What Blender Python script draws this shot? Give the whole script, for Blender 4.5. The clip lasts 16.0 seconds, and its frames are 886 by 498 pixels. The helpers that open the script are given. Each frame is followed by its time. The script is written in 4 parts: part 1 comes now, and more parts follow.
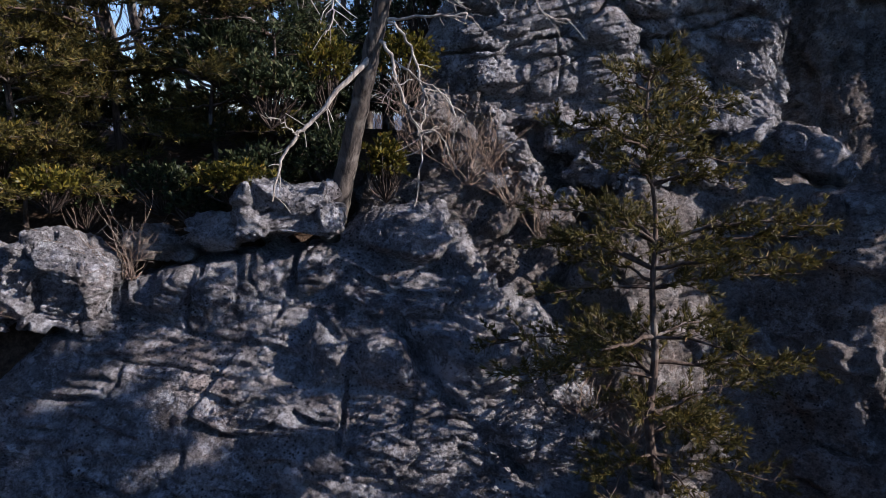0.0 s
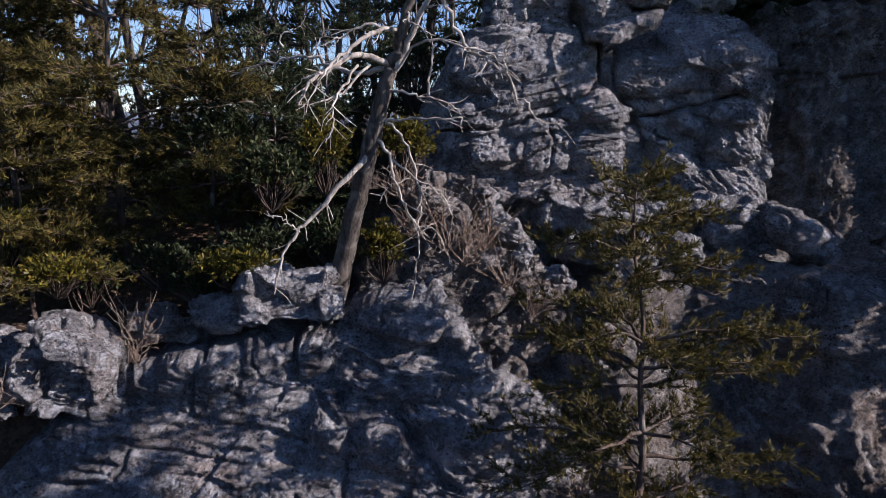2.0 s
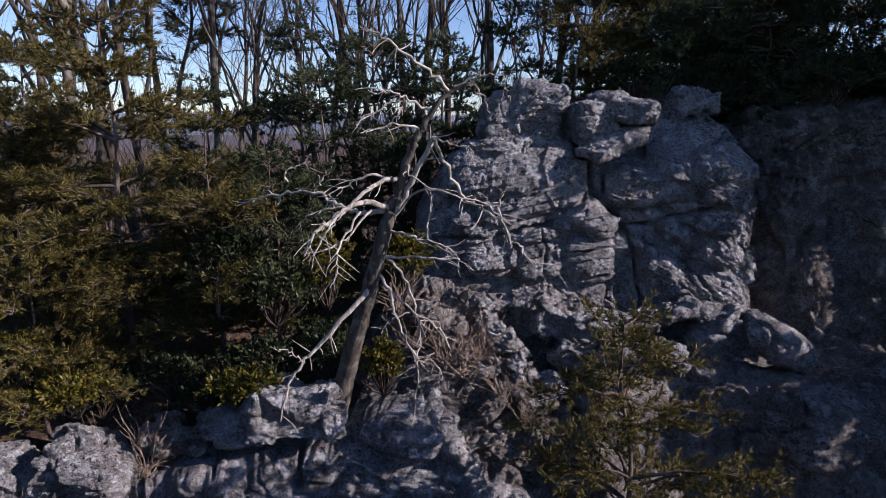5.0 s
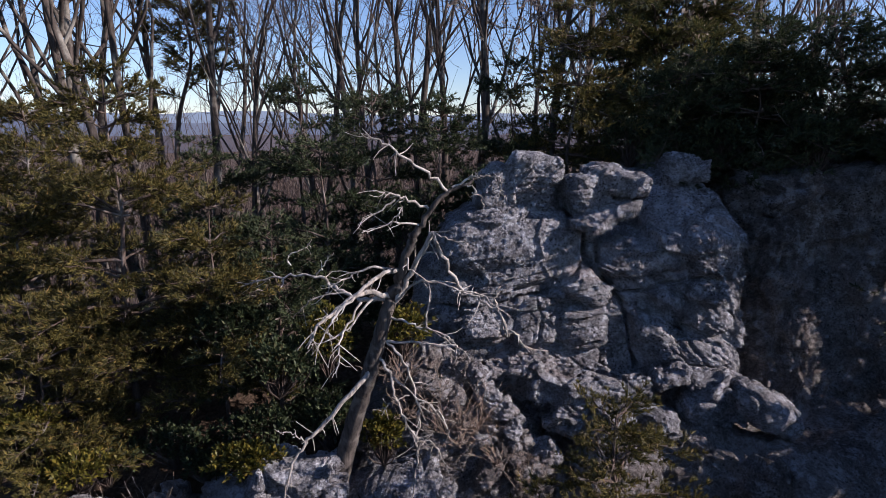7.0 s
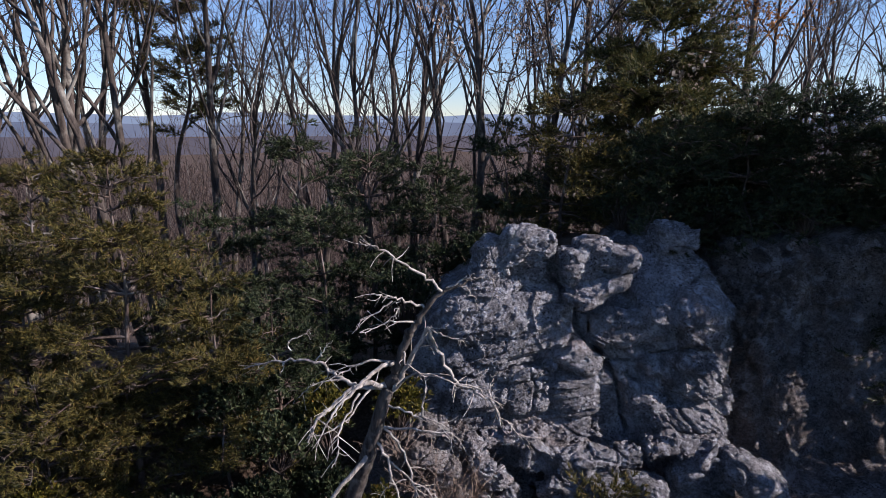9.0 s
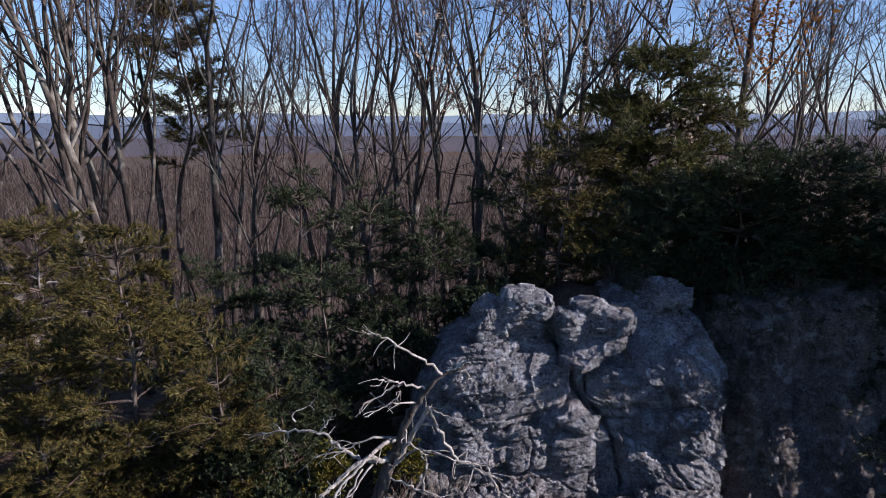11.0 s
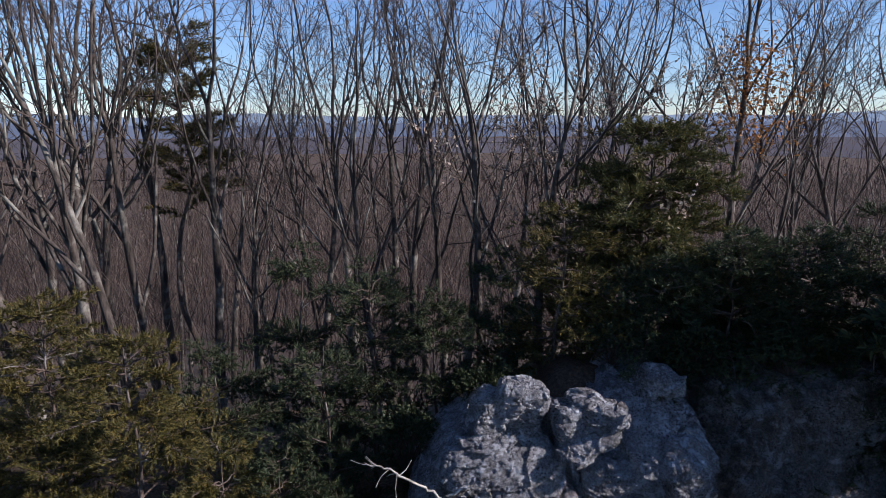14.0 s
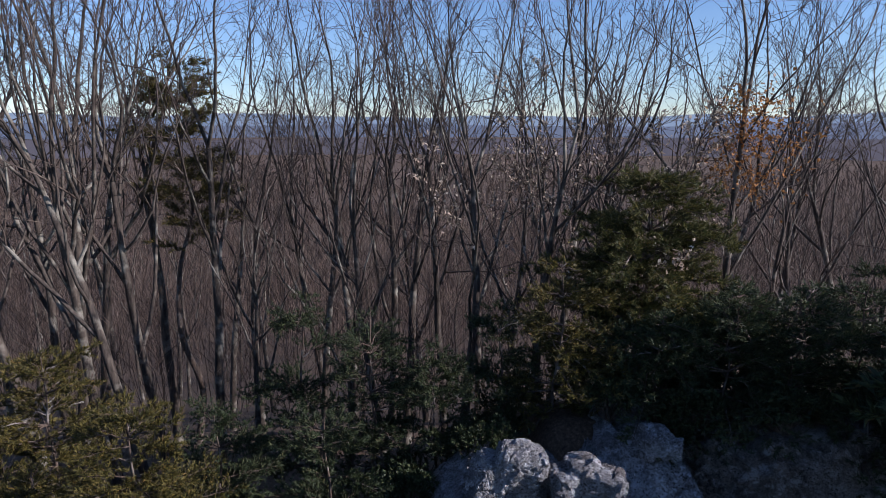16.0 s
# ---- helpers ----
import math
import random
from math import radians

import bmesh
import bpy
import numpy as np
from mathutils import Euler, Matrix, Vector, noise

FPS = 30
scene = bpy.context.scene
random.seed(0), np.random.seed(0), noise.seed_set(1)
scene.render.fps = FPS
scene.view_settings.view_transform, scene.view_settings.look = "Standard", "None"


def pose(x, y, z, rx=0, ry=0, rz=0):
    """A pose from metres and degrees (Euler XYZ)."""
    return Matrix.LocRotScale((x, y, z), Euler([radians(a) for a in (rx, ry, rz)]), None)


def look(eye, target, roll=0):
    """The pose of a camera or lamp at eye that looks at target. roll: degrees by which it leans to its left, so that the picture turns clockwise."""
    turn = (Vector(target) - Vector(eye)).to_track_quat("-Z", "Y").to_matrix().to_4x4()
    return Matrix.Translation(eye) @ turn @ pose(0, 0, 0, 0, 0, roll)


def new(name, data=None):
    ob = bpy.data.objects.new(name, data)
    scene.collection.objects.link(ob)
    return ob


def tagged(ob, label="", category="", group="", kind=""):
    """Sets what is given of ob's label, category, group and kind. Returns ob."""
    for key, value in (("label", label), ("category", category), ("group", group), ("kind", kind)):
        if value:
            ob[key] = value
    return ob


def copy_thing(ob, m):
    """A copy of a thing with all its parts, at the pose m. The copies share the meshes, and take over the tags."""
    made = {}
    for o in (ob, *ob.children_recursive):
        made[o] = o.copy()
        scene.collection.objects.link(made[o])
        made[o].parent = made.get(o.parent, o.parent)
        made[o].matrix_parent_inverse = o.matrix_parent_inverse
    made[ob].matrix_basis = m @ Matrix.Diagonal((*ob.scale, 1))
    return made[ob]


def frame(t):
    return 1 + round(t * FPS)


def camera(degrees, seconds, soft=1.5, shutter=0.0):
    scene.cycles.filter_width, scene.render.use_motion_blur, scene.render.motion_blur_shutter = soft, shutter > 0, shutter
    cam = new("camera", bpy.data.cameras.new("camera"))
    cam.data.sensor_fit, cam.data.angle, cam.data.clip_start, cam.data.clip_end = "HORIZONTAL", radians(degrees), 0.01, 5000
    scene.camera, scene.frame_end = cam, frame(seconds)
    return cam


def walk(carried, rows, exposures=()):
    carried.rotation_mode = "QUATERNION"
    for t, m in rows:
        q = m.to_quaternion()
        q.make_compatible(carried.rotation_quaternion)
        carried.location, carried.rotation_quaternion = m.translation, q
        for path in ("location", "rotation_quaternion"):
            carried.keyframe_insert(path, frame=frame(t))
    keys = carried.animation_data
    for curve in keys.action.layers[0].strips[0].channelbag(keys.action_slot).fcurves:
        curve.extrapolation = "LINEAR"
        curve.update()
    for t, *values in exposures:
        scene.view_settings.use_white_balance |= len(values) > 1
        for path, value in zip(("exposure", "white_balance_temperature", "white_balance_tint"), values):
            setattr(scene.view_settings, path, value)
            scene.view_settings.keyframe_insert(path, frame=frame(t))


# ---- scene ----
cam = camera(70.10, 16.0, soft=0.85)
# the drone's climb: seconds, place, yaw, pitch, roll
ROWS = [
    (0.0, 0.000, 0.000, 8.000, 0.00, -11.20, -0.17),
    (0.5, -0.005, -0.011, 8.282, -0.13, -11.19, -0.17),
    (1.0, -0.008, -0.023, 8.570, -0.26, -11.18, -0.16),
    (1.5, -0.013, -0.036, 8.855, -0.39, -11.18, -0.15),
    (2.0, -0.022, -0.053, 9.122, -0.51, -11.19, -0.14),
    (2.5, -0.036, -0.069, 9.389, -0.62, -11.20, -0.13),
    (3.0, -0.050, -0.080, 9.672, -0.73, -11.20, -0.12),
    (3.5, -0.061, -0.090, 9.963, -0.83, -11.19, -0.10),
    (4.0, -0.059, -0.101, 10.245, -0.93, -11.19, -0.09),
    (6.5, -0.113, -0.157, 11.612, -1.35, -11.20, -0.02),
    (7.0, -0.103, -0.166, 11.903, -1.44, -11.19, -0.01),
    (7.5, -0.094, -0.174, 12.205, -1.51, -11.17, 0.01),
    (8.0, -0.082, -0.185, 12.509, -1.58, -11.15, 0.03),
    (8.5, -0.076, -0.195, 12.809, -1.64, -11.13, 0.06),
    (9.0, -0.075, -0.205, 13.096, -1.69, -11.12, 0.08),
    (11.5, -0.098, -0.263, 14.428, -1.90, -11.13, 0.22),
    (12.0, -0.102, -0.267, 14.690, -1.95, -11.13, 0.24),
    (12.5, -0.104, -0.263, 14.960, -1.99, -11.13, 0.24),
    (13.0, -0.106, -0.249, 15.242, -2.04, -11.12, 0.22),
    (13.5, -0.113, -0.227, 15.532, -2.09, -11.11, 0.19),
    (14.0, -0.125, -0.200, 15.831, -2.14, -11.09, 0.16),
    (14.5, -0.139, -0.172, 16.130, -2.20, -11.08, 0.12),
    (15.0, -0.156, -0.148, 16.419, -2.25, -11.07, 0.08),
    (15.5, -0.171, -0.125, 16.706, -2.31, -11.07, 0.04),
    (16.0, -0.182, -0.101, 17.000, -2.38, -11.06, -0.01),
]
walk(cam, [(t, pose(x, y, z, 90 + pitch, roll, yaw)) for t, x, y, z, yaw, pitch, roll in ROWS],
     exposures=((0.0, 0.68, 6580, 22), (4.0, 0.58, 6600, 26), (9.0, 0.52, 6430, 25), (16.0, 0.44, 6210, 21)))

# ---- light ----
SUN_ELEVATION, SUN_AZIMUTH = 26.0, 106.0      # azimuth clockwise from +y
world = bpy.data.worlds.new("winter_sky")
scene.world = world
world.use_nodes = True
wn = world.node_tree.nodes
sky = wn.new("ShaderNodeTexSky")
sky.sky_type, sky.sun_disc = "NISHITA", False
sky.sun_elevation, sky.sun_rotation = radians(SUN_ELEVATION), radians(SUN_AZIMUTH)
sky.altitude, sky.air_density, sky.dust_density, sky.ozone_density = 600, 1.0, 0.0, 4.0
wn["Background"].inputs["Strength"].default_value = 0.098
tint = wn.new("ShaderNodeMix")
tint.data_type, tint.blend_type = "RGBA", "MULTIPLY"
tint.inputs[0].default_value, tint.inputs[7].default_value = 1.0, (0.92, 0.98, 1.05, 1)
world.node_tree.links.new(sky.outputs[0], tint.inputs[6])
world.node_tree.links.new(tint.outputs[2], wn["Background"].inputs["Color"])
el, az = radians(SUN_ELEVATION), radians(SUN_AZIMUTH)
to_sun = Vector((math.sin(az) * math.cos(el), math.cos(az) * math.cos(el), math.sin(el)))
sun = new("sun", bpy.data.lights.new("sun", "SUN"))
sun.data.energy, sun.data.angle, sun.data.color = 5.0, radians(0.5), (1.0, 0.955, 0.90)
sun.matrix_world = look(to_sun * 60, (0, 0, 0))


# ---- materials ----
def material(name, rough=0.9):
    m = bpy.data.materials.new(name)
    m.use_nodes = True
    b = m.node_tree.nodes["Principled BSDF"]
    b.inputs["Roughness"].default_value = rough
    b.inputs["Specular IOR Level"].default_value = 0.25
    return m, m.node_tree.nodes, m.node_tree.links, b


def ramp(nodes, links, source, stops):
    r = nodes.new("ShaderNodeValToRGB")
    while len(r.color_ramp.elements) < len(stops):
        r.color_ramp.elements.new(0.5)
    for e, (at, c) in zip(r.color_ramp.elements, stops):
        e.position, e.color = at, (*c, 1)
    links.new(source, r.inputs[0])
    return r.outputs[0]


def noise_tex(nodes, links, coords, scale, detail=6, rough=0.6, stretch=None):
    n = nodes.new("ShaderNodeTexNoise")
    n.inputs["Scale"].default_value, n.inputs["Detail"].default_value, n.inputs["Roughness"].default_value = scale, detail, rough
    if stretch:
        mp = nodes.new("ShaderNodeMapping")
        mp.inputs["Scale"].default_value = stretch
        links.new(coords, mp.inputs[0])
        coords = mp.outputs[0]
    links.new(coords, n.inputs["Vector"])
    return n.outputs[0]


def mix(nodes, links, fac, a, b, mode="MIX"):
    m = nodes.new("ShaderNodeMix")
    m.data_type, m.blend_type = "RGBA", mode
    for source, slot in ((fac, 0), (a, 6), (b, 7)):
        if isinstance(source, (int, float)):
            m.inputs[slot].default_value = source
        elif isinstance(source, tuple):
            m.inputs[slot].default_value = (*source, 1)
        else:
            links.new(source, m.inputs[slot])
    return m.outputs[2]


def bump(nodes, links, b, height, strength, distance):
    n = nodes.new("ShaderNodeBump")
    n.inputs["Strength"].default_value, n.inputs["Distance"].default_value = strength, distance
    links.new(height, n.inputs["Height"])
    if b.inputs["Normal"].links:
        links.new(b.inputs["Normal"].links[0].from_socket, n.inputs["Normal"])
    links.new(n.outputs[0], b.inputs["Normal"])


def rock_material(name, dark, mid, light, lichen):
    m, nodes, links, b = material(name, 0.93)
    co = nodes.new("ShaderNodeNewGeometry").outputs["Position"]
    base = ramp(nodes, links, noise_tex(nodes, links, co, 1.1, 8, 0.62), ((0.3, dark), (0.5, mid), (0.72, light)))
    grain = ramp(nodes, links, noise_tex(nodes, links, co, 21, 6, 0.75), ((0.38, (0.28, 0.28, 0.29)), (0.5, (0.9, 0.9, 0.9)), (0.63, (1.4, 1.4, 1.4))))
    col = mix(nodes, links, 0.8, base, grain, "MULTIPLY")
    streak = ramp(nodes, links, noise_tex(nodes, links, co, 2.2, 5, 0.6, (1.8, 1.8, 0.35)), ((0.52, (0, 0, 0)), (0.68, (1, 1, 1))))
    col = mix(nodes, links, streak, col, mix(nodes, links, 0.6, col, (0.16, 0.155, 0.16), "MULTIPLY"))
    tan = ramp(nodes, links, noise_tex(nodes, links, co, 0.9, 3, 0.5), ((0.55, (0, 0, 0)), (0.72, (0.6, 0.6, 0.6))))
    col = mix(nodes, links, tan, col, mix(nodes, links, 1.0, col, (1.15, 0.92, 0.78), "MULTIPLY"))
    patch = ramp(nodes, links, noise_tex(nodes, links, co, 4.2, 12, 0.82), ((0.5, (0, 0, 0)), (0.58, (0.85, 0.85, 0.85))))
    col = mix(nodes, links, patch, col, lichen)
    spots = nodes.new("ShaderNodeTexVoronoi")
    spots.inputs["Scale"].default_value = 17
    links.new(co, spots.inputs["Vector"])
    pit = ramp(nodes, links, spots.outputs["Distance"], ((0.16, (1, 1, 1)), (0.34, (0, 0, 0))))
    where = ramp(nodes, links, noise_tex(nodes, links, co, 1.7, 4), ((0.45, (0, 0, 0)), (0.58, (1, 1, 1))))
    both = mix(nodes, links, 1.0, pit, where, "MULTIPLY")
    col = mix(nodes, links, both, col, (0.03, 0.029, 0.031))
    crust = ramp(nodes, links, noise_tex(nodes, links, co, 10.5, 9, 0.8, (1, 1, 1.3)), ((0.5, (0, 0, 0)), (0.57, (0.6, 0.6, 0.6))))
    zone = ramp(nodes, links, noise_tex(nodes, links, co, 0.75, 5, 0.65), ((0.42, (0, 0, 0)), (0.56, (1, 1, 1))))
    col = mix(nodes, links, mix(nodes, links, 1.0, crust, zone, "MULTIPLY"), col, (0.062, 0.057, 0.056))
    links.new(col, b.inputs["Base Color"])
    bump(nodes, links, b, noise_tex(nodes, links, co, 5.5, 10, 0.72, (1, 1, 2.6)), 0.7, 0.10)
    bump(nodes, links, b, noise_tex(nodes, links, co, 15, 8, 0.75, (1, 1, 1.6)), 1.0, 0.15)
    bump(nodes, links, b, noise_tex(nodes, links, co, 34, 6, 0.75), 1.0, 0.05)
    crackle = nodes.new("ShaderNodeTexVoronoi")
    crackle.feature = "DISTANCE_TO_EDGE"
    crackle.inputs["Scale"].default_value = 4.5
    warped = nodes.new("ShaderNodeVectorMath")
    wob = nodes.new("ShaderNodeTexNoise")
    wob.inputs["Scale"].default_value = 3.0
    links.new(co, wob.inputs["Vector"])
    links.new(co, warped.inputs[0])
    links.new(wob.outputs["Color"], warped.inputs[1])
    links.new(warped.outputs[0], crackle.inputs["Vector"])
    cut = ramp(nodes, links, crackle.outputs["Distance"], ((0.0, (0, 0, 0)), (0.035, (1, 1, 1))))
    bump(nodes, links, b, cut, 0.5, 0.03)
    return m


def bark_material(name, dark, light, lichen, scale=6.0):
    m, nodes, links, b = material(name, 0.9)
    co = nodes.new("ShaderNodeNewGeometry").outputs["Position"]
    n = noise_tex(nodes, links, co, scale * 3, 6, 0.65, (1, 1, 0.22))
    col = ramp(nodes, links, n, ((0.35, dark), (0.62, light)))
    patch = ramp(nodes, links, noise_tex(nodes, links, co, scale * 0.5, 5, 0.6), ((0.52, (0, 0, 0)), (0.66, (1, 1, 1))))
    col = mix(nodes, links, patch, col, lichen)
    links.new(col, b.inputs["Base Color"])
    bump(nodes, links, b, n, 0.9, 0.03)
    return m


def leaf_material(name, dark, mid, light, dry, rough=0.55):
    """Leaves: colour by leaf island and by patches of the crown, slightly translucent."""
    m, nodes, links, b = material(name, rough)
    g = nodes.new("ShaderNodeNewGeometry")
    col = ramp(nodes, links, g.outputs["Random Per Island"], ((0.05, dark), (0.5, mid), (0.93, light), (1.0, dry)))
    broad = ramp(nodes, links, noise_tex(nodes, links, g.outputs["Position"], 0.9, 4), ((0.35, (0.62, 0.66, 0.62)), (0.65, (1.0, 1.0, 1.0))))
    col = mix(nodes, links, 1.0, col, broad, "MULTIPLY")
    links.new(col, b.inputs["Base Color"])
    t = nodes.new("ShaderNodeBsdfTranslucent")
    links.new(col, t.inputs[0])
    s = nodes.new("ShaderNodeMixShader")
    s.inputs[0].default_value = 0.25
    links.new(b.outputs[0], s.inputs[1])
    links.new(t.outputs[0], s.inputs[2])
    links.new(s.outputs[0], nodes["Material Output"].inputs[0])
    return m


def ground_material():
    m, nodes, links, b = material("leaf_litter", 0.95)
    co = nodes.new("ShaderNodeNewGeometry").outputs["Position"]
    near = ramp(nodes, links, noise_tex(nodes, links, co, 14, 8, 0.7), ((0.3, (0.03, 0.022, 0.016)), (0.5, (0.10, 0.070, 0.048)), (0.7, (0.20, 0.15, 0.11))))
    wide = ramp(nodes, links, noise_tex(nodes, links, co, 0.05, 6, 0.6), ((0.35, (0.75, 0.7, 0.68)), (0.65, (1.0, 0.95, 0.9))))
    col = mix(nodes, links, 1.0, near, wide, "MULTIPLY")
    links.new(col, b.inputs["Base Color"])
    bump(nodes, links, b, noise_tex(nodes, links, co, 11, 6, 0.7), 1.0, 0.06)
    return m


ROCK = rock_material("pale_sandstone", (0.17, 0.167, 0.175), (0.33, 0.326, 0.335), (0.50, 0.495, 0.505), (0.68, 0.70, 0.74))
# brown weathered rock; darker tone also paints shade on lower cliff and wall
ROCK_BROWN = rock_material("weathered_shaded_sandstone", (0.14, 0.122, 0.112), (0.28, 0.25, 0.23), (0.42, 0.385, 0.36), (0.5, 0.49, 0.485))
LITTER = ground_material()
BARK_DEAD = bark_material("bleached_dead_wood", (0.15, 0.135, 0.115), (0.46, 0.42, 0.37), (0.56, 0.52, 0.46))
BARK_SNAG = bark_material("grey_snag_bark", (0.032, 0.027, 0.024), (0.13, 0.112, 0.096), (0.24, 0.22, 0.19), 5)
BARK_PINE = bark_material("pine_bark", (0.035, 0.026, 0.022), (0.13, 0.095, 0.075), (0.20, 0.18, 0.16))
BARK_OAK = bark_material("oak_bark", (0.026, 0.021, 0.018), (0.092, 0.074, 0.061), (0.23, 0.215, 0.18), 3)
BARK_TWIG = bark_material("twig_bark", (0.028, 0.021, 0.018), (0.085, 0.064, 0.052), (0.13, 0.105, 0.088), 4)
BARK_SHRUB = bark_material("dry_shrub_twigs", (0.12, 0.085, 0.065), (0.30, 0.23, 0.18), (0.36, 0.30, 0.25), 4)
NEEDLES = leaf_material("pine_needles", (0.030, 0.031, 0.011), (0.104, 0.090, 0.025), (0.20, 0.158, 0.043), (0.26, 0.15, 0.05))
# darker needle tone; on shaded pines and laurels it carries part of the shade
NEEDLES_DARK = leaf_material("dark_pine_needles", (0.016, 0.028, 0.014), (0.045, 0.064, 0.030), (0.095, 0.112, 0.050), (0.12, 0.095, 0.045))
PINE_DOME = leaf_material("olive_pine_needles", (0.026, 0.034, 0.012), (0.088, 0.094, 0.030), (0.19, 0.165, 0.052), (0.22, 0.14, 0.05))
LAUREL = leaf_material("laurel_leaves", (0.034, 0.038, 0.010), (0.115, 0.105, 0.020), (0.22, 0.175, 0.032), (0.26, 0.14, 0.035), 0.4)
DRY_LEAVES = leaf_material("dry_oak_leaves", (0.18, 0.075, 0.022), (0.42, 0.19, 0.06), (0.52, 0.26, 0.10), (0.5, 0.3, 0.16), 0.7)
PALE_LEAVES = leaf_material("pale_beech_leaves", (0.26, 0.19, 0.14), (0.48, 0.37, 0.29), (0.62, 0.52, 0.42), (0.7, 0.6, 0.5), 0.7)
FAR_TWIGS = leaf_material("winter_twigs", (0.03, 0.022, 0.019), (0.095, 0.066, 0.055), (0.20, 0.142, 0.118), (0.30, 0.235, 0.20), 0.9)


# ---- shaping helpers ----
def part(name, data, mat, parent=None, label="", smooth=True):
    """One mesh object from (verts, faces) arrays or a bmesh, under a thing."""
    me = bpy.data.meshes.new(name)
    if isinstance(data, bmesh.types.BMesh):
        data.to_mesh(me)
        data.free()
    else:
        v, f = data
        v = np.asarray(v, np.float32)
        groups = f if isinstance(f, list) else [f]
        groups = [np.asarray(g, np.int32) for g in groups if len(g)]
        me.vertices.add(len(v))
        me.vertices.foreach_set("co", v.ravel())
        loops = np.concatenate([g.ravel() for g in groups])
        sizes = np.concatenate([np.full(len(g), g.shape[1], np.int32) for g in groups])
        me.loops.add(len(loops))
        me.loops.foreach_set("vertex_index", loops)
        me.polygons.add(len(sizes))
        me.polygons.foreach_set("loop_start", np.concatenate([[0], np.cumsum(sizes)[:-1]]).astype(np.int32))
        me.update(calc_edges=True)
        me.validate()
    me.polygons.foreach_set("use_smooth", np.full(len(me.polygons), smooth))
    me.materials.append(mat)
    ob = new(name, me)
    if parent:
        ob.parent = parent
    if label:
        tagged(ob, label)
    return ob


PERM = np.random.RandomState(7).permutation(512)
GRAD = np.random.RandomState(8).normal(size=(512, 3))
GRAD /= np.linalg.norm(GRAD, axis=1)[:, None]


def lattice(i):
    return PERM[(PERM[(PERM[i[:, 0] & 511] + i[:, 1]) & 511] + i[:, 2]) & 511]


def gnoise(p):
    """Gradient noise, about -0.7 to 0.7, at the rows of p."""
    i = np.floor(p).astype(int)
    f = p - i
    u = f * f * f * (f * (f * 6 - 15) + 10)
    out = 0
    for dx in (0, 1):
        for dy in (0, 1):
            for dz in (0, 1):
                d = np.array((dx, dy, dz))
                w = np.prod(np.where(d, u, 1 - u), axis=1)
                out = out + w * (GRAD[lattice(i + d)] * (f - d)).sum(1)
    return out


def fbm(p, octaves, gain=0.5):
    total, a = 0, 1.0
    for k in range(octaves):
        total = total + a * gnoise(p * 2.03 ** k + 17.3 * k)
        a *= gain
    return total


def cells(p):
    """Distance to the border of a cell pattern, and the cell's own random number."""
    i = np.floor(p).astype(int)
    f = p - i
    d1 = np.full(len(p), 9.0)
    d2 = np.full(len(p), 9.0)
    mine = np.zeros(len(p), int)
    for dx in (-1, 0, 1):
        for dy in (-1, 0, 1):
            for dz in (-1, 0, 1):
                d = np.array((dx, dy, dz))
                h = lattice(i + d)
                q = d + 0.5 + 0.42 * GRAD[h] - f
                r = np.sqrt((q * q).sum(1))
                nearer = r < d1
                d2 = np.where(nearer, d1, np.minimum(d2, r))
                mine = np.where(nearer, h, mine)
                d1 = np.where(nearer, r, d1)
    return d2 - d1, mine / 512.0


def smooth01(x, a, b):
    t = np.clip((x - a) / (b - a), 0, 1)
    return t * t * (3 - 2 * t)


def box_grid(nx, ny, nz, back=True):
    """Points on the surface of the cube -1..1, welded, and its quads; the back may stay open where it is sunk in the hill."""
    def face(a, b, c, na, nb, side):
        s, t = np.meshgrid(np.linspace(-1, 1, na + 1), np.linspace(-1, 1, nb + 1), indexing="ij")
        p = np.empty((s.size, 3))
        p[:, a], p[:, b], p[:, c] = s.ravel(), t.ravel(), side
        k = np.arange(s.size).reshape(na + 1, nb + 1)
        q = np.stack([k[:-1, :-1], k[1:, :-1], k[1:, 1:], k[:-1, 1:]], -1).reshape(-1, 4)
        right = np.linalg.det(np.eye(3)[[a, b, c]]) * side > 0
        return p, q if right else q[:, ::-1]
    ps, qs, n = [], [], 0
    for a, b, c, na, nb in ((0, 2, 1, nx, nz), (1, 2, 0, ny, nz), (0, 1, 2, nx, ny)):
        for side in (-1, 1):
            if c == 1 and side == 1 and not back:
                continue
            p, q = face(a, b, c, na, nb, side)
            ps.append(p)
            qs.append(q + n)
            n += len(p)
    p, q = np.concatenate(ps), np.concatenate(qs)
    _, first, back = np.unique(np.round(p * 1e5).astype(np.int64), axis=0, return_index=True, return_inverse=True)
    return p[first], back.reshape(-1)[q]


def grooves(p, cracks):
    """How deep the joints cut at p; each joint: width, depth, and its line in x and z."""
    cut = np.zeros(len(p))
    wob = 0.13 * np.stack([gnoise(p * 2.6), gnoise(p * 2.6 + 31)], 1) + 0.04 * np.stack([gnoise(p * 9.1), gnoise(p * 9.1 + 31)], 1)
    xz = p[:, [0, 2]] + wob
    for width, depth, line in cracks:
        best = np.full(len(p), 9.0)
        for a, b in zip(line[:-1], line[1:]):
            a, b = np.array(a), np.array(b)
            t = np.clip(((xz - a) @ (b - a)) / ((b - a) @ (b - a)), 0, 1)
            best = np.minimum(best, np.linalg.norm(xz - a - t[:, None] * (b - a), axis=1))
        width = 0.6 * width * (1 + 1.2 * gnoise(p * 2.7 + 11))
        cut = np.maximum(cut, depth * (0.35 + 0.65 * smooth01(gnoise(p * 1.9 + 23), -0.2, 0.15)) * np.exp(-(best / width) ** 2))
    return cut


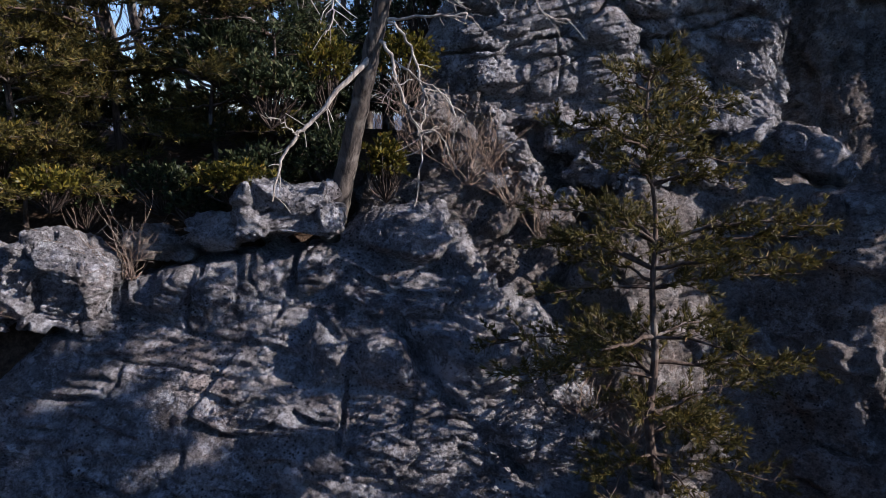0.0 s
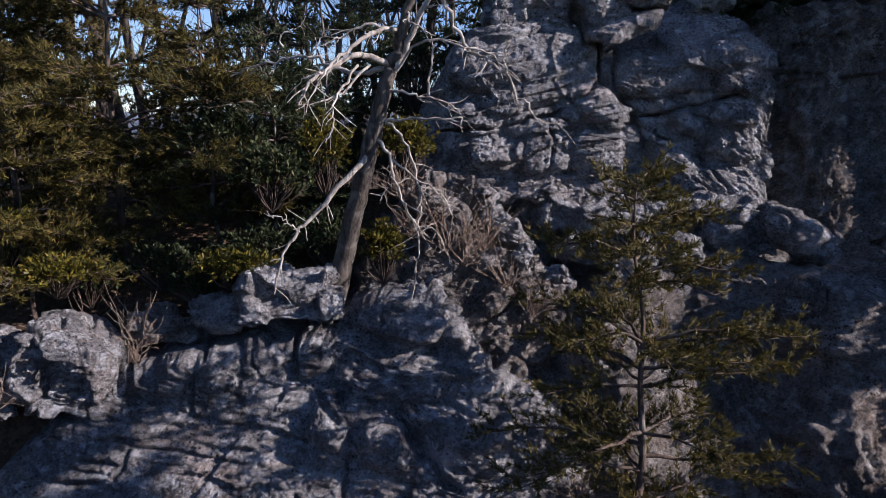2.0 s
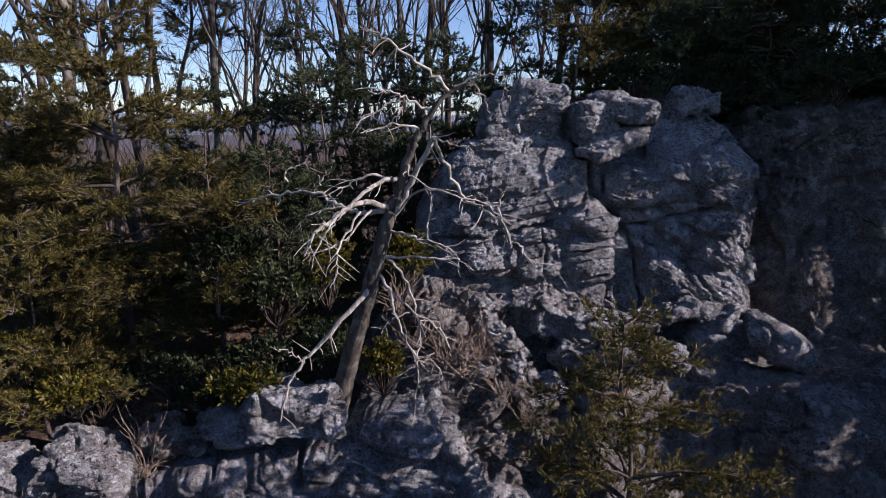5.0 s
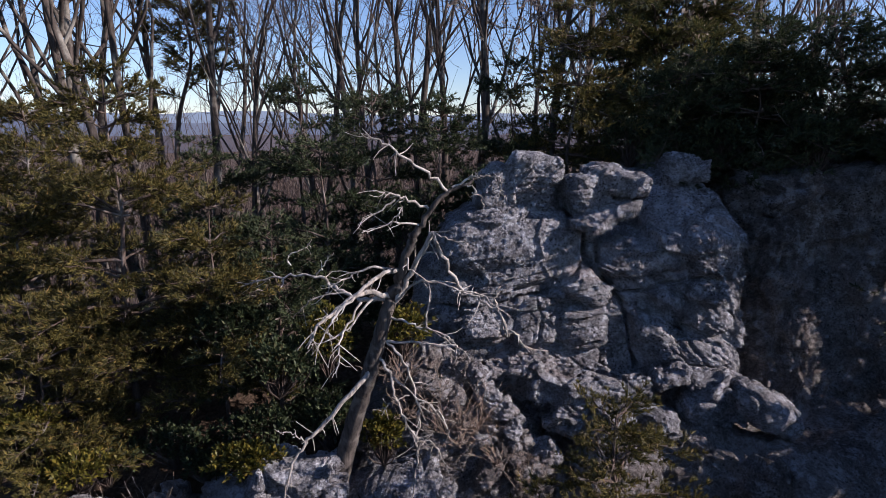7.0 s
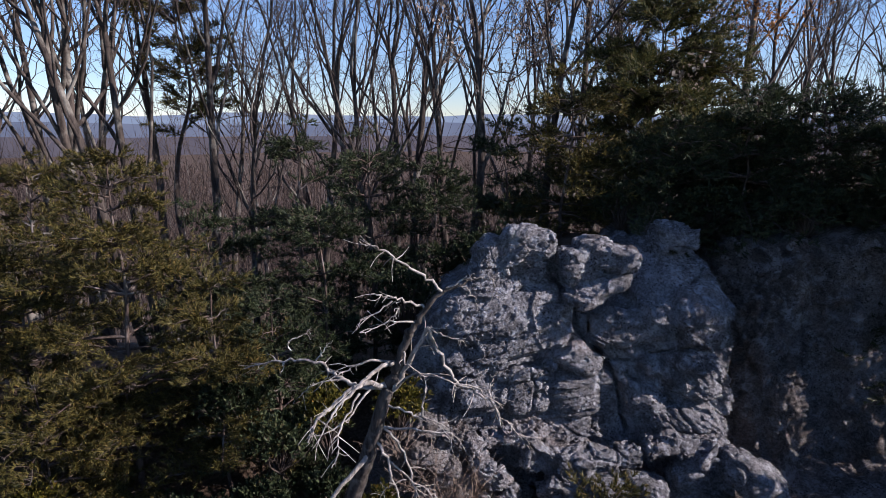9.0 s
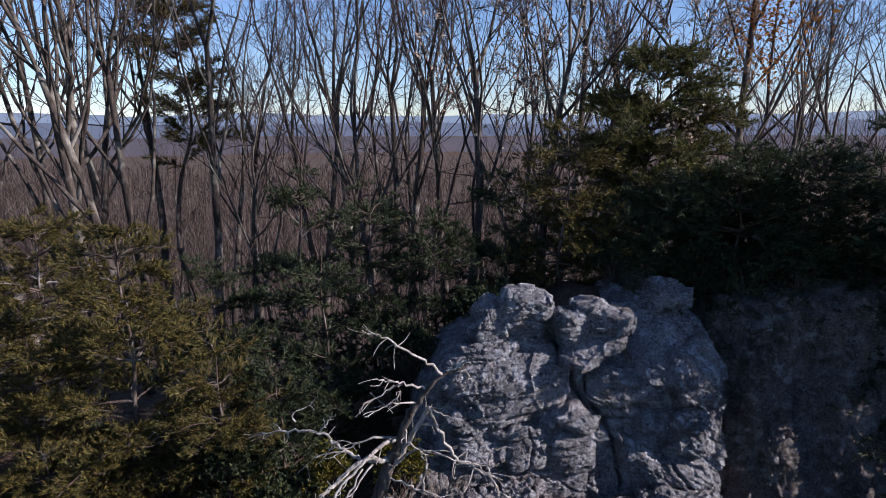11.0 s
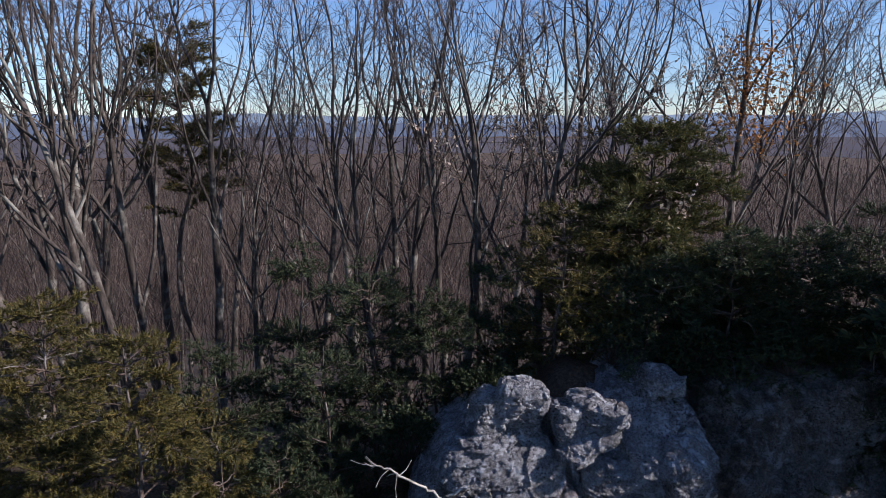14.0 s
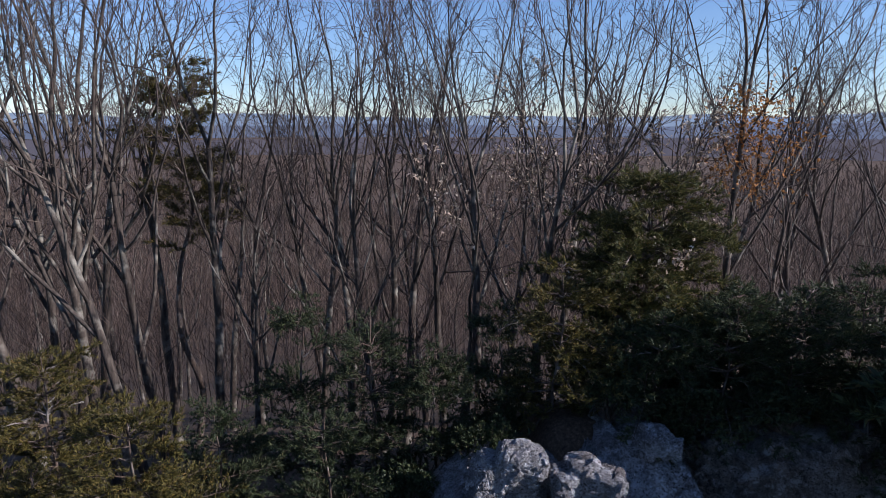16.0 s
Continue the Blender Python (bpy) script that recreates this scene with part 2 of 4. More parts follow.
def swells(p, masses):
    """How far the rounded masses between the joints stand out at p; each mass: its centre and half sizes in x and z, tilt, height, squareness."""
    out = np.zeros(len(p))
    wob = 0.10 * np.stack([gnoise(p * 2.1 + 61), gnoise(p * 2.1 + 71)], 1) + 0.035 * np.stack([gnoise(p * 7.3 + 61), gnoise(p * 7.3 + 71)], 1)
    xz = p[:, [0, 2]] + wob
    for cx, cz, hx, hz, tilt, proud, e in masses:
        c, s = math.cos(radians(tilt)), math.sin(radians(tilt))
        u = (c * (xz[:, 0] - cx) + s * (xz[:, 1] - cz)) / hx
        w = (c * (xz[:, 1] - cz) - s * (xz[:, 0] - cx)) / hz
        rho = (np.abs(u) ** e + np.abs(w) ** e) ** (1 / e)
        out = np.maximum(out, proud * np.sqrt(np.clip(1 - rho ** 2.5, 0, 1)) * (1 - 0.25 * w))
    return out


def rock_relief(p, rough=1.0, block=0.9, dip=0.0, strata=1.0, lumps=1.0, beds=0.5):
    """Outward relief of bedded, jointed, weathered rock at p."""
    c, s = math.cos(radians(dip)), math.sin(radians(dip))
    q = np.stack([c * p[:, 0] + s * p[:, 2], p[:, 1], c * p[:, 2] - s * p[:, 0]], 1)
    warp = np.stack([gnoise(p * 1.3), gnoise(p * 1.3 + 40), gnoise(p * 1.3 + 80)], 1)
    edge, own = cells((q + 0.35 * warp) / np.array((block, block, block * 0.6)))
    facet = 0.22 * (own - 0.5) * smooth01(edge, 0.0, 0.07)
    joint = -0.05 * (1 - smooth01(edge, 0.0, 0.07)) * smooth01(gnoise(p * 1.1 + 3), -0.02, 0.2)
    w = q * np.array((1.0, 1.0, 1.9)) + 0.12 * warp
    bulge = 0.11 * np.abs(gnoise(w * 1.15)) + 0.10 * np.abs(gnoise(w * 2.6 + 7)) + 0.10 * np.abs(gnoise(w * 5.2 + 13)) + 0.055 * np.abs(gnoise(w * 10.5 + 19)) + 0.015 * np.abs(gnoise(w * 17.0 + 3)) - 0.10
    layer = ((q[:, 2] + 0.12 * warp[:, 2]) * 4.3) % 1
    split = -0.06 * np.exp(-((layer - 0.5) / 0.05) ** 2) * smooth01(gnoise(q * np.array((0.9, 0.9, 3.5)) + 5), 0.05, 0.25)
    ledge = 0
    for every, step, k in ((0.31, 0.075, 0), (0.13, 0.04, 9), (0.062, 0.018, 21)):
        run = (q[:, 2] + 0.30 * warp[:, 2] * every / 0.31 + 0.10 * every * gnoise(p * np.array((3.1, 3.1, 5.0)) + k)) / every
        lip = 1 - run % 1
        ledge = ledge + step * (lip - 0.5) * smooth01(lip, 0.0, 0.12) * smooth01(gnoise(q * np.array((0.8, 0.8, 2.4)) / (every + 0.4) + 33 + k), -0.18, 0.2)
    fine = 0.045 * np.abs(gnoise(w * np.array((5.0, 5.0, 9.0)) + 41)) + 0.03 * np.abs(gnoise(w * np.array((11.0, 11.0, 17.0)) + 53)) - 0.02
    split = split + 0.9 * fine
    pits = -0.035 * smooth01(gnoise(p * 8.5), 0.18, 0.4) - 0.02 * smooth01(gnoise(p * 16.0), 0.15, 0.4)
    return rough * (0.12 * fbm(p * 0.7, 2) + facet + joint + lumps * bulge + strata * (split + pits) + beds * ledge)


def finish_rock(v, q, relief):
    """Push the surface out along its normals by the relief."""
    a, b, c, d = v[q[:, 0]], v[q[:, 1]], v[q[:, 2]], v[q[:, 3]]
    n = np.cross(c - a, d - b)
    vn = np.zeros_like(v)
    for k in range(4):
        for ax in range(3):
            vn[:, ax] += np.bincount(q[:, k], n[:, ax], len(v))
    vn /= np.maximum(np.linalg.norm(vn, axis=1), 1e-9)[:, None]
    return v + vn * relief[:, None]


def superbox(q, e):
    return q / (np.abs(q) ** e).sum(1)[:, None] ** (1 / e)


def boulder(name, centre, half, turn=(0, 0, 0), e=3.0, n=28, rough=1.0, block=0.9, dip=0.0, mat=None, parent=None, cracks=(), strata=1.0, taper=0.0, lumps=1.0):
    q, quads = box_grid(*[max(6, int(n * h / max(half))) for h in half])
    u = superbox(q, e)
    u[:, :2] *= (1 - taper * u[:, 2:3])
    m = np.array(pose(*centre, *turn))
    v = (u * np.array(half)) @ m[:3, :3].T + m[:3, 3]
    v = finish_rock(v, quads, rock_relief(v, rough, block, dip, strata, lumps) - (grooves(v, cracks) if cracks else 0))
    return part(name, (v, quads), mat or ROCK, parent)


def profile_block(name, x0, x1, tops, z0, front, depth, counts, e=5.0, rough=1.0, block=0.9, dip=0.0, mat=None, parent=None, cracks=(), strata=1.0, lumps=1.0, masses=(), beds=0.5):
    """A rock mass with a skyline: tops are (x, z) knots, front(x, z) gives the face's y."""
    q, quads = box_grid(*counts, back=False)
    u = superbox(q, e)
    x = (x0 + x1) / 2 + u[:, 0] * (x1 - x0) / 2
    top = np.interp(x, [k[0] for k in tops], [k[1] for k in tops])
    z = z0 + (u[:, 2] + 1) / 2 * (top - z0)
    y = front(x, z) + (u[:, 1] + 1) / 2 * depth
    v = np.stack([x, y, z], 1)
    relief = rock_relief(v, rough, block, dip, strata, lumps, beds) - (grooves(v, cracks) if cracks else 0)
    if masses:
        relief = relief + swells(v, masses) * smooth01(-u[:, 1], 0.6, 0.95)
    v = finish_rock(v, quads, relief)
    return part(name, (v, quads), mat or ROCK, parent)


def tubes(lines, sides=6):
    """Verts and faces of round limbs; each line: points and radii. Lines of one length are made together."""
    vs, fs, n = [], [], 0
    ang = np.arange(sides) * 2 * math.pi / sides
    c, s = np.cos(ang)[None, None, :, None], np.sin(ang)[None, None, :, None]
    k = np.arange(sides)
    by_length = {}
    for pts, rad in lines:
        by_length.setdefault(len(pts), []).append((pts, rad))
    for m, same in by_length.items():
        p = np.array([pts for pts, _ in same], float)
        r = np.array([rad for _, rad in same], float)[:, :, None, None]
        t = np.gradient(p, axis=1)
        t /= np.maximum(np.linalg.norm(t, axis=2), 1e-9)[:, :, None]
        ref = np.where(np.abs(t[:, :1, 2:]) > 0.8, np.array((0.31, 0.87, 0.12)), np.array((0.05, 0.1, 1.0)))
        a = np.cross(t, np.broadcast_to(ref, t.shape))
        a /= np.maximum(np.linalg.norm(a, axis=2), 1e-9)[:, :, None]
        b = np.cross(t, a)
        vs.append((p[:, :, None, :] + r * (c * a[:, :, None, :] + s * b[:, :, None, :])).reshape(-1, 3))
        o = n + (np.arange(len(same))[:, None] * m + np.arange(m - 1)[None, :]).reshape(-1, 1) * sides
        fs.append(np.stack([o + k, o + (k + 1) % sides, o + sides + (k + 1) % sides, o + sides + k], 2).reshape(-1, 4))
        n += len(same) * m * sides
    return np.concatenate(vs), np.concatenate(fs)


def spline(points, radii, steps=6, wobble=0.0, rng=None):
    """A smooth line through points (Catmull-Rom), with radii, slightly crooked."""
    p = np.asarray(points, float)
    r = np.interp(np.linspace(0, 1, len(p)), np.linspace(0, 1, len(radii)), radii)
    e = np.concatenate([[2 * p[0] - p[1]], p, [2 * p[-1] - p[-2]]])
    out, rad = [], []
    for i in range(len(p) - 1):
        a, b, c, d = e[i:i + 4]
        for k in range(steps):
            t = k / steps
            out.append(0.5 * (2 * b + (c - a) * t + (2 * a - 5 * b + 4 * c - d) * t * t + (3 * b - a - 3 * c + d) * t ** 3))
            rad.append(r[i] + (r[i + 1] - r[i]) * t)
    out.append(p[-1])
    rad.append(r[-1])
    out = np.array(out)
    if wobble and rng is not None:
        out[1:-1] += rng.normal(0, wobble, (len(out) - 2, 3))
    return out, np.array(rad)


def blades(points, ways, count, length, width, spread, rng, rise=0.15):
    """Tufts of needles: count thin triangles at each point, round its way."""
    n = len(points)
    base = np.repeat(points, count, 0)
    d = np.repeat(ways, count, 0) + rng.normal(0, spread, (n * count, 3)) + np.array((0, 0, rise))
    d /= np.linalg.norm(d, axis=1)[:, None]
    size = length * rng.uniform(0.7, 1.25, (n * count, 1))
    side = np.cross(d, rng.normal(size=(n * count, 3)))
    side /= np.maximum(np.linalg.norm(side, axis=1), 1e-9)[:, None]
    w = width * rng.uniform(0.7, 1.3, (n * count, 1))
    v = np.stack([base - side * w / 2, base + side * w / 2, base + d * size], 1).reshape(-1, 3)
    return v, np.arange(len(v)).reshape(-1, 3)


def leaves(points, ways, count, length, width, spread, rng, rise=0.2):
    """Rosettes of pointed leaves, two triangles each, folded along the middle."""
    n = len(points)
    base = np.repeat(points, count, 0)
    d = np.repeat(ways, count, 0) + rng.normal(0, spread, (n * count, 3)) + np.array((0, 0, rise))
    d /= np.linalg.norm(d, axis=1)[:, None]
    size = length * rng.uniform(0.65, 1.25, (n * count, 1))
    side = np.cross(d, np.array((0, 0, 1.0)) + rng.normal(0, 0.45, (n * count, 3)))
    side /= np.maximum(np.linalg.norm(side, axis=1), 1e-9)[:, None]
    w = width * rng.uniform(0.7, 1.25, (n * count, 1))
    mid = base + d * size * 0.5 + np.array((0, 0, 1.0)) * size * 0.06
    v = np.stack([base, mid - side * w / 2, base + d * size, mid + side * w / 2], 1).reshape(-1, 3)
    return v, np.arange(len(v)).reshape(-1, 4)


# ---- ground and distance ----
def ground_z(x, y):
    z = np.interp(y, (-400, -60, 0, 5, 6.6, 7.9, 8.5, 9.5, 12, 15, 20, 30, 45, 80, 150, 300, 700, 1500, 2600),
                  (-40, -8, -0.8, 0.2, 1.2, 5.2, 6.2, 6.9, 7.9, 7.5, 6.0, 2.6, -3, -13, -24, -36, -52, -50, -30))
    crest = np.interp(y, (8.2, 8.8, 10.4, 11.3, 13, 17, 25, 40), (0, -1.0, -1.0, 3.0, 3.1, 2.0, 0.6, 0))
    z = z + crest * smooth01(x, 0.3, 3.0)
    p = np.stack([x, y, 0 * x], 1)
    return z + 0.12 * fbm(p * 0.7, 3) + np.interp(y, (20, 60, 300), (0, 0.8, 5)) * fbm(p * 0.021, 3)


def spread_axis(near, step, far, n):
    inner = np.arange(-near, near + step / 2, step)
    outer = near + (far - near) * (np.linspace(0, 1, n + 1)[1:]) ** 2.6
    return np.concatenate([-outer[::-1], inner, outer])


gx = spread_axis(13, 0.25, 2600, 45)
gy = np.concatenate([np.linspace(-400, 0, 14), np.arange(1, 24, 0.25), 24 + (2600 - 24) * np.linspace(0, 1, 80)[1:] ** 2.4])
GX, GY = np.meshgrid(gx, gy, indexing="ij")
gv = np.stack([GX.ravel(), GY.ravel(), ground_z(GX.ravel(), GY.ravel())], 1)
gk = np.arange(GX.size).reshape(GX.shape)
gq = np.stack([gk[:-1, :-1], gk[1:, :-1], gk[1:, 1:], gk[:-1, 1:]], -1).reshape(-1, 4)
ground = part("ground", (gv, gq), LITTER)
tagged(ground, "brown leaf-littered hillside falling into a wooded valley", "ground", kind="structure")


# unlit hills: the emission colour holds both daylight and distance haze
def haze_glow_material(name, low, high):
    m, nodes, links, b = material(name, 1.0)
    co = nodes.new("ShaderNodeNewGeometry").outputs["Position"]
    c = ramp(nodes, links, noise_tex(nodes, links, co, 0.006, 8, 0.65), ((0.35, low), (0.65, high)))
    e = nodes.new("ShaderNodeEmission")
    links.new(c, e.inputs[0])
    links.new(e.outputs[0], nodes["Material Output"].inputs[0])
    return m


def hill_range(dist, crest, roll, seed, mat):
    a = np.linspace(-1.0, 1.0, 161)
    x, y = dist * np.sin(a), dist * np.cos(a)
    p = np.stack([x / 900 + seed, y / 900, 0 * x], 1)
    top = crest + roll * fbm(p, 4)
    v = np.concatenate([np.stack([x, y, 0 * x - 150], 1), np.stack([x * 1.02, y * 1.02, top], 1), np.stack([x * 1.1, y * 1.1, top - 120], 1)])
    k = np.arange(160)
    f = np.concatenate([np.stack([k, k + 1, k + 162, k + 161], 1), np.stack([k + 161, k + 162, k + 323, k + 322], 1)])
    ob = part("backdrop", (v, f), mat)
    tagged(ob, "blue wooded ridge far across the valley, haze painted into its glow", "hills", kind="structure")


# haze put into the glow colour, bluer and paler with distance
hill_range(4200, 78, 34, 3.0, haze_glow_material("far_ridge_haze", (0.17, 0.235, 0.33), (0.20, 0.265, 0.36)))
hill_range(2650, 20, 24, 8.0, haze_glow_material("middle_ridge_haze", (0.10, 0.13, 0.195), (0.13, 0.16, 0.225)))
hill_range(1500, -14, 14, 5.0, haze_glow_material("near_ridge_haze", (0.07, 0.072, 0.095), (0.105, 0.10, 0.12)))

# ---- rock ----
slab = new("rock_slab")
tagged(slab, "pale grey lichen-speckled sandstone slab with cracks and ledges", "rock", kind="structure")
SLAB_TOP = ((-6.4, 4.1), (-5.7, 4.75), (-4.9, 5.45), (-4.1, 6.0), (-3.3, 6.16), (-2.6, 6.26), (-2.0, 6.44), (-1.45, 6.52), (-1.15, 6.8), (-0.75, 6.97), (-0.1, 7.0),
            (0.15, 6.75), (0.36, 6.35), (0.66, 6.0), (1.3, 5.8), (1.62, 5.5), (2.4, 4.6))
SLAB_CRACKS = (
    (0.05, 0.20, ((-3.02, 6.3), (-3.06, 5.95), (-3.12, 5.5))),
    (0.05, 0.16, ((-1.88, 6.6), (-1.86, 6.1), (-2.0, 5.7))),
    (0.06, 0.16, ((-1.5, 5.75), (-1.2, 5.35), (-1.16, 5.05), (-1.22, 4.3))),
    (0.045, 0.15, ((-0.72, 6.6), (-0.46, 6.27), (-0.05, 6.2), (0.08, 6.45), (0.1, 6.9))),
    (0.11, 0.26, ((-1.05, 5.72), (-0.45, 5.52), (-0.1, 5.05), (0.35, 4.6), (0.95, 4.0))),
    (0.05, 0.12, ((0.4, 5.85), (0.88, 5.95), (1.15, 5.62))),
    (0.05, 0.10, ((-1.1, 6.15), (-0.5, 6.0), (0.4, 5.98))),
    (0.04, 0.10, ((-4.0, 5.9), (-3.9, 5.2), (-4.1, 4.5))),
    (0.04, 0.10, ((-2.5, 6.2), (-2.3, 5.8), (-1.5, 5.9))),
)


SLAB_MASSES = (
    (-0.50, 6.72, 0.60, 0.36, -8, 0.20, 3.0), (0.28, 6.38, 0.44, 0.15, -46, 0.17, 2.6), (-1.60, 6.28, 0.28, 0.33, 0, 0.17, 2.6), (-2.84, 5.98, 0.29, 0.32, 0, 0.17, 2.6),
    (-2.22, 6.24, 0.38, 0.23, 22, 0.15, 2.8), (-3.36, 6.07, 0.29, 0.36, 0, 0.18, 2.6), (-1.40, 5.38, 0.24, 0.42, 6, 0.15, 2.6), (-0.66, 5.22, 0.36, 0.24, -14, 0.20, 2.6),
    (-0.40, 5.86, 0.72, 0.16, 2, 0.14, 3.0), (0.82, 5.84, 0.52, 0.17, -4, 0.14, 2.8), (0.42, 5.30, 0.72, 0.34, -12, 0.16, 2.8), (-1.7, 4.4, 0.6, 0.5, 10, 0.12, 2.6), (-0.4, 4.3, 0.65, 0.42, -20, 0.12, 2.6),
)


def slab_front(x, z):
    y = 6.78 + 0.47 * (z - 4.2) - 0.1 * np.maximum(0, 4.2 - z)
    y = y - 0.16 * np.exp(-((x + 0.35) / 0.5) ** 2 - ((z - 6.5) / 0.35) ** 2)
    return y - 0.25 * np.exp(-((x + 0.2) / 1.6) ** 2 - ((z - 4.9) / 0.7) ** 2) + 0.1 * smooth01(-x, 3.2, 5.5)


profile_block("slab_face", -6.4, 2.3, SLAB_TOP, -0.6, slab_front, 2.0, (360, 12, 290), 9, 0.75, 1.3, -9, parent=slab, cracks=SLAB_CRACKS, strata=1.3, lumps=0.34, masses=SLAB_MASSES, beds=2.0)


def lone_boulder(label, **kw):
    ob = boulder("boulder", **kw)
    tagged(ob, label, "boulder", "boulders on the cliff")
    return ob


lone_boulder("overhanging pale boulder with a blunt nose on the slab", centre=(-1.97, 8.05, 6.90), half=(0.66, 0.5, 0.36), turn=(0, 0, 4), e=4.2, n=56, block=0.5, taper=0.12, lumps=0.5, cracks=((0.04, 0.1, ((-2.3, 6.95), (-1.7, 6.98), (-1.3, 7.05))),))
lone_boulder("low shaded ledge boulder under laurel leaves", centre=(-2.85, 8.25, 6.62), half=(0.58, 0.45, 0.22), turn=(0, -4, 0), n=36, block=0.5)
lone_boulder("flat weathered boulder on the slab's shoulder", centre=(-3.65, 8.3, 6.42), half=(0.5, 0.4, 0.2), turn=(0, 3, 8), n=34, block=0.4, mat=ROCK_BROWN)
lone_boulder("pale split boulder lit from one side", centre=(-4.78, 7.78, 6.02), half=(0.62, 0.5, 0.52), turn=(0, 16, 0), e=5, n=56, rough=1.1, lumps=0.6, block=0.6, cracks=((0.05, 0.15, ((-5.0, 6.5), (-4.85, 6.0), (-5.1, 5.5))),))
lone_boulder("weathered boulder beside the split boulder", centre=(-5.95, 7.7, 5.9), half=(0.6, 0.5, 0.6), turn=(0, -8, 0), e=3, n=36, block=0.6)

rubble = new("rubble_slope")
tagged(rubble, "broken brown rock slope with dry roots and twigs", "rock", kind="structure")
profile_block("rubble_face", -1.3, 2.3, ((-1.3, 7.2), (-0.9, 7.7), (-0.3, 8.5), (0.2, 8.5), (0.6, 8.25), (0.9, 7.85), (1.1, 7.65), (1.6, 7.1), (2.0, 6.6), (2.3, 6.0)), 4.5,
              lambda x, z: 8.35 + 0.5 * (z - 6.5), 1.5, (130, 14, 130), 7, 1.15, 0.55, 30, mat=ROCK_BROWN, parent=rubble)
for c, h, tn in (((0.66, 8.98, 8.02), (0.17, 0.2, 0.30), (0, -35, 0)), ((0.95, 8.9, 7.66), (0.16, 0.18, 0.2), (0, -40, 0)), ((0.3, 8.95, 8.2), (0.2, 0.2, 0.22), (0, 20, 0)),
                 ((1.25, 8.85, 7.2), (0.2, 0.2, 0.2), (0, -30, 0)), ((1.65, 8.75, 6.9), (0.26, 0.22, 0.2), (0, -25, 0)), ((0.15, 8.8, 7.75), (0.22, 0.2, 0.25), (0, 10, 0)),
                 ((0.75, 8.7, 7.25), (0.2, 0.2, 0.18), (0, 0, 20)), ((-0.15, 8.75, 8.0), (0.18, 0.2, 0.26), (0, 15, 0))):
    lone_boulder("rounded weathered stone on the broken slope", centre=c, half=h, turn=tn, n=30, e=4.2, block=0.35, rough=0.85, lumps=0.8, mat=ROCK_BROWN if c[0] < 0.5 else ROCK)

lower = new("lower_cliff")
tagged(lower, "shaded grey rock face below the pine's limbs", "rock", kind="structure")
# the darker ROCK_BROWN puts part of this face's shade into its colour
profile_block("lower_face", 1.1, 8.6, ((1.1, 5.2), (1.7, 6.2), (2.2, 6.9), (3, 7.35), (4.0, 7.45), (5, 7.25), (6.0, 7.2), (8.6, 7.3)), -0.6,
              lambda x, z: 7.15 + 0.42 * (z - 4.4) + 0.25 * np.sin(x * 2.1) - 0.35 * smooth01(x, 4.2, 5.2), 3.2, (190, 20, 180), 8, 1.2, 0.8, 10, mat=ROCK_BROWN, parent=lower)

tower = new("rock_tower")
tagged(tower, "tall pale sandstone outcrop with deep diagonal cracks", "rock", kind="structure")
TOWER_CRACKS = (
    (0.07, 0.40, ((2.37, 10.35), (2.44, 9.76), (2.85, 9.33), (3.05, 9.03), (3.21, 8.5), (3.33, 7.9))),
    (0.05, 0.18, ((2.44, 9.8), (1.77, 9.29), (0.91, 9.11), (0.0, 9.03))),
    (0.05, 0.16, ((2.91, 9.2), (3.68, 9.37), (4.4, 9.6))),
    (0.04, 0.14, ((3.27, 9.03), (3.91, 8.68), (4.5, 8.05))),
    (0.06, 0.24, ((2.05, 11.4), (2.13, 10.5))),
    (0.05, 0.12, ((0.3, 8.43), (1.35, 8.38), (2.6, 8.43))),
    (0.03, 0.08, ((1.62, 9.3), (1.75, 8.9), (1.65, 8.45))),
    (0.07, 0.30, ((2.08, 11.2), (2.12, 10.7), (2.2, 10.35))),
    (0.06, 0.26, ((1.27, 11.3), (1.26, 10.7))),
    (0.04, 0.12, ((0.3, 10.62), (1.2, 10.66), (2.0, 10.72))),
)


TOWER_MASSES = (
    (1.30, 10.08, 1.16, 0.44, 6, 0.22, 3.4), (1.45, 9.60, 1.02, 0.24, 17, 0.20, 3.0), (0.62, 9.22, 0.40, 0.26, 4, 0.13, 2.6), (1.55, 9.18, 0.58, 0.20, 10, 0.14, 2.8), (2.42, 9.36, 0.48, 0.28, -30, 0.20, 2.8),
    (0.85, 8.68, 0.42, 0.30, -8, 0.14, 2.6), (1.62, 8.66, 0.40, 0.32, 6, 0.16, 2.8), (2.50, 8.70, 0.52, 0.36, 4, 0.20, 2.8),
)
RIGHT_MASSES = (
    (3.30, 9.86, 0.72, 0.36, 4, 0.20, 2.8), (4.38, 9.98, 0.44, 0.46, -12, 0.22, 2.8), (3.66, 9.20, 0.62, 0.15, -32, 0.16, 2.6), (4.42, 9.02, 0.50, 0.46, -14, 0.22, 3.0),
    (3.56, 8.66, 0.50, 0.24, -30, 0.16, 2.8), (4.20, 8.24, 0.66, 0.20, -6, 0.16, 2.8),
)


def tower_front(x, z):
    return 9.58 + 0.30 * np.maximum(0, z - 9.9) + 0.3 * smooth01(-x, -0.5, 0.4) - 0.10 * smooth01(9.0 - z, 0, 0.8)


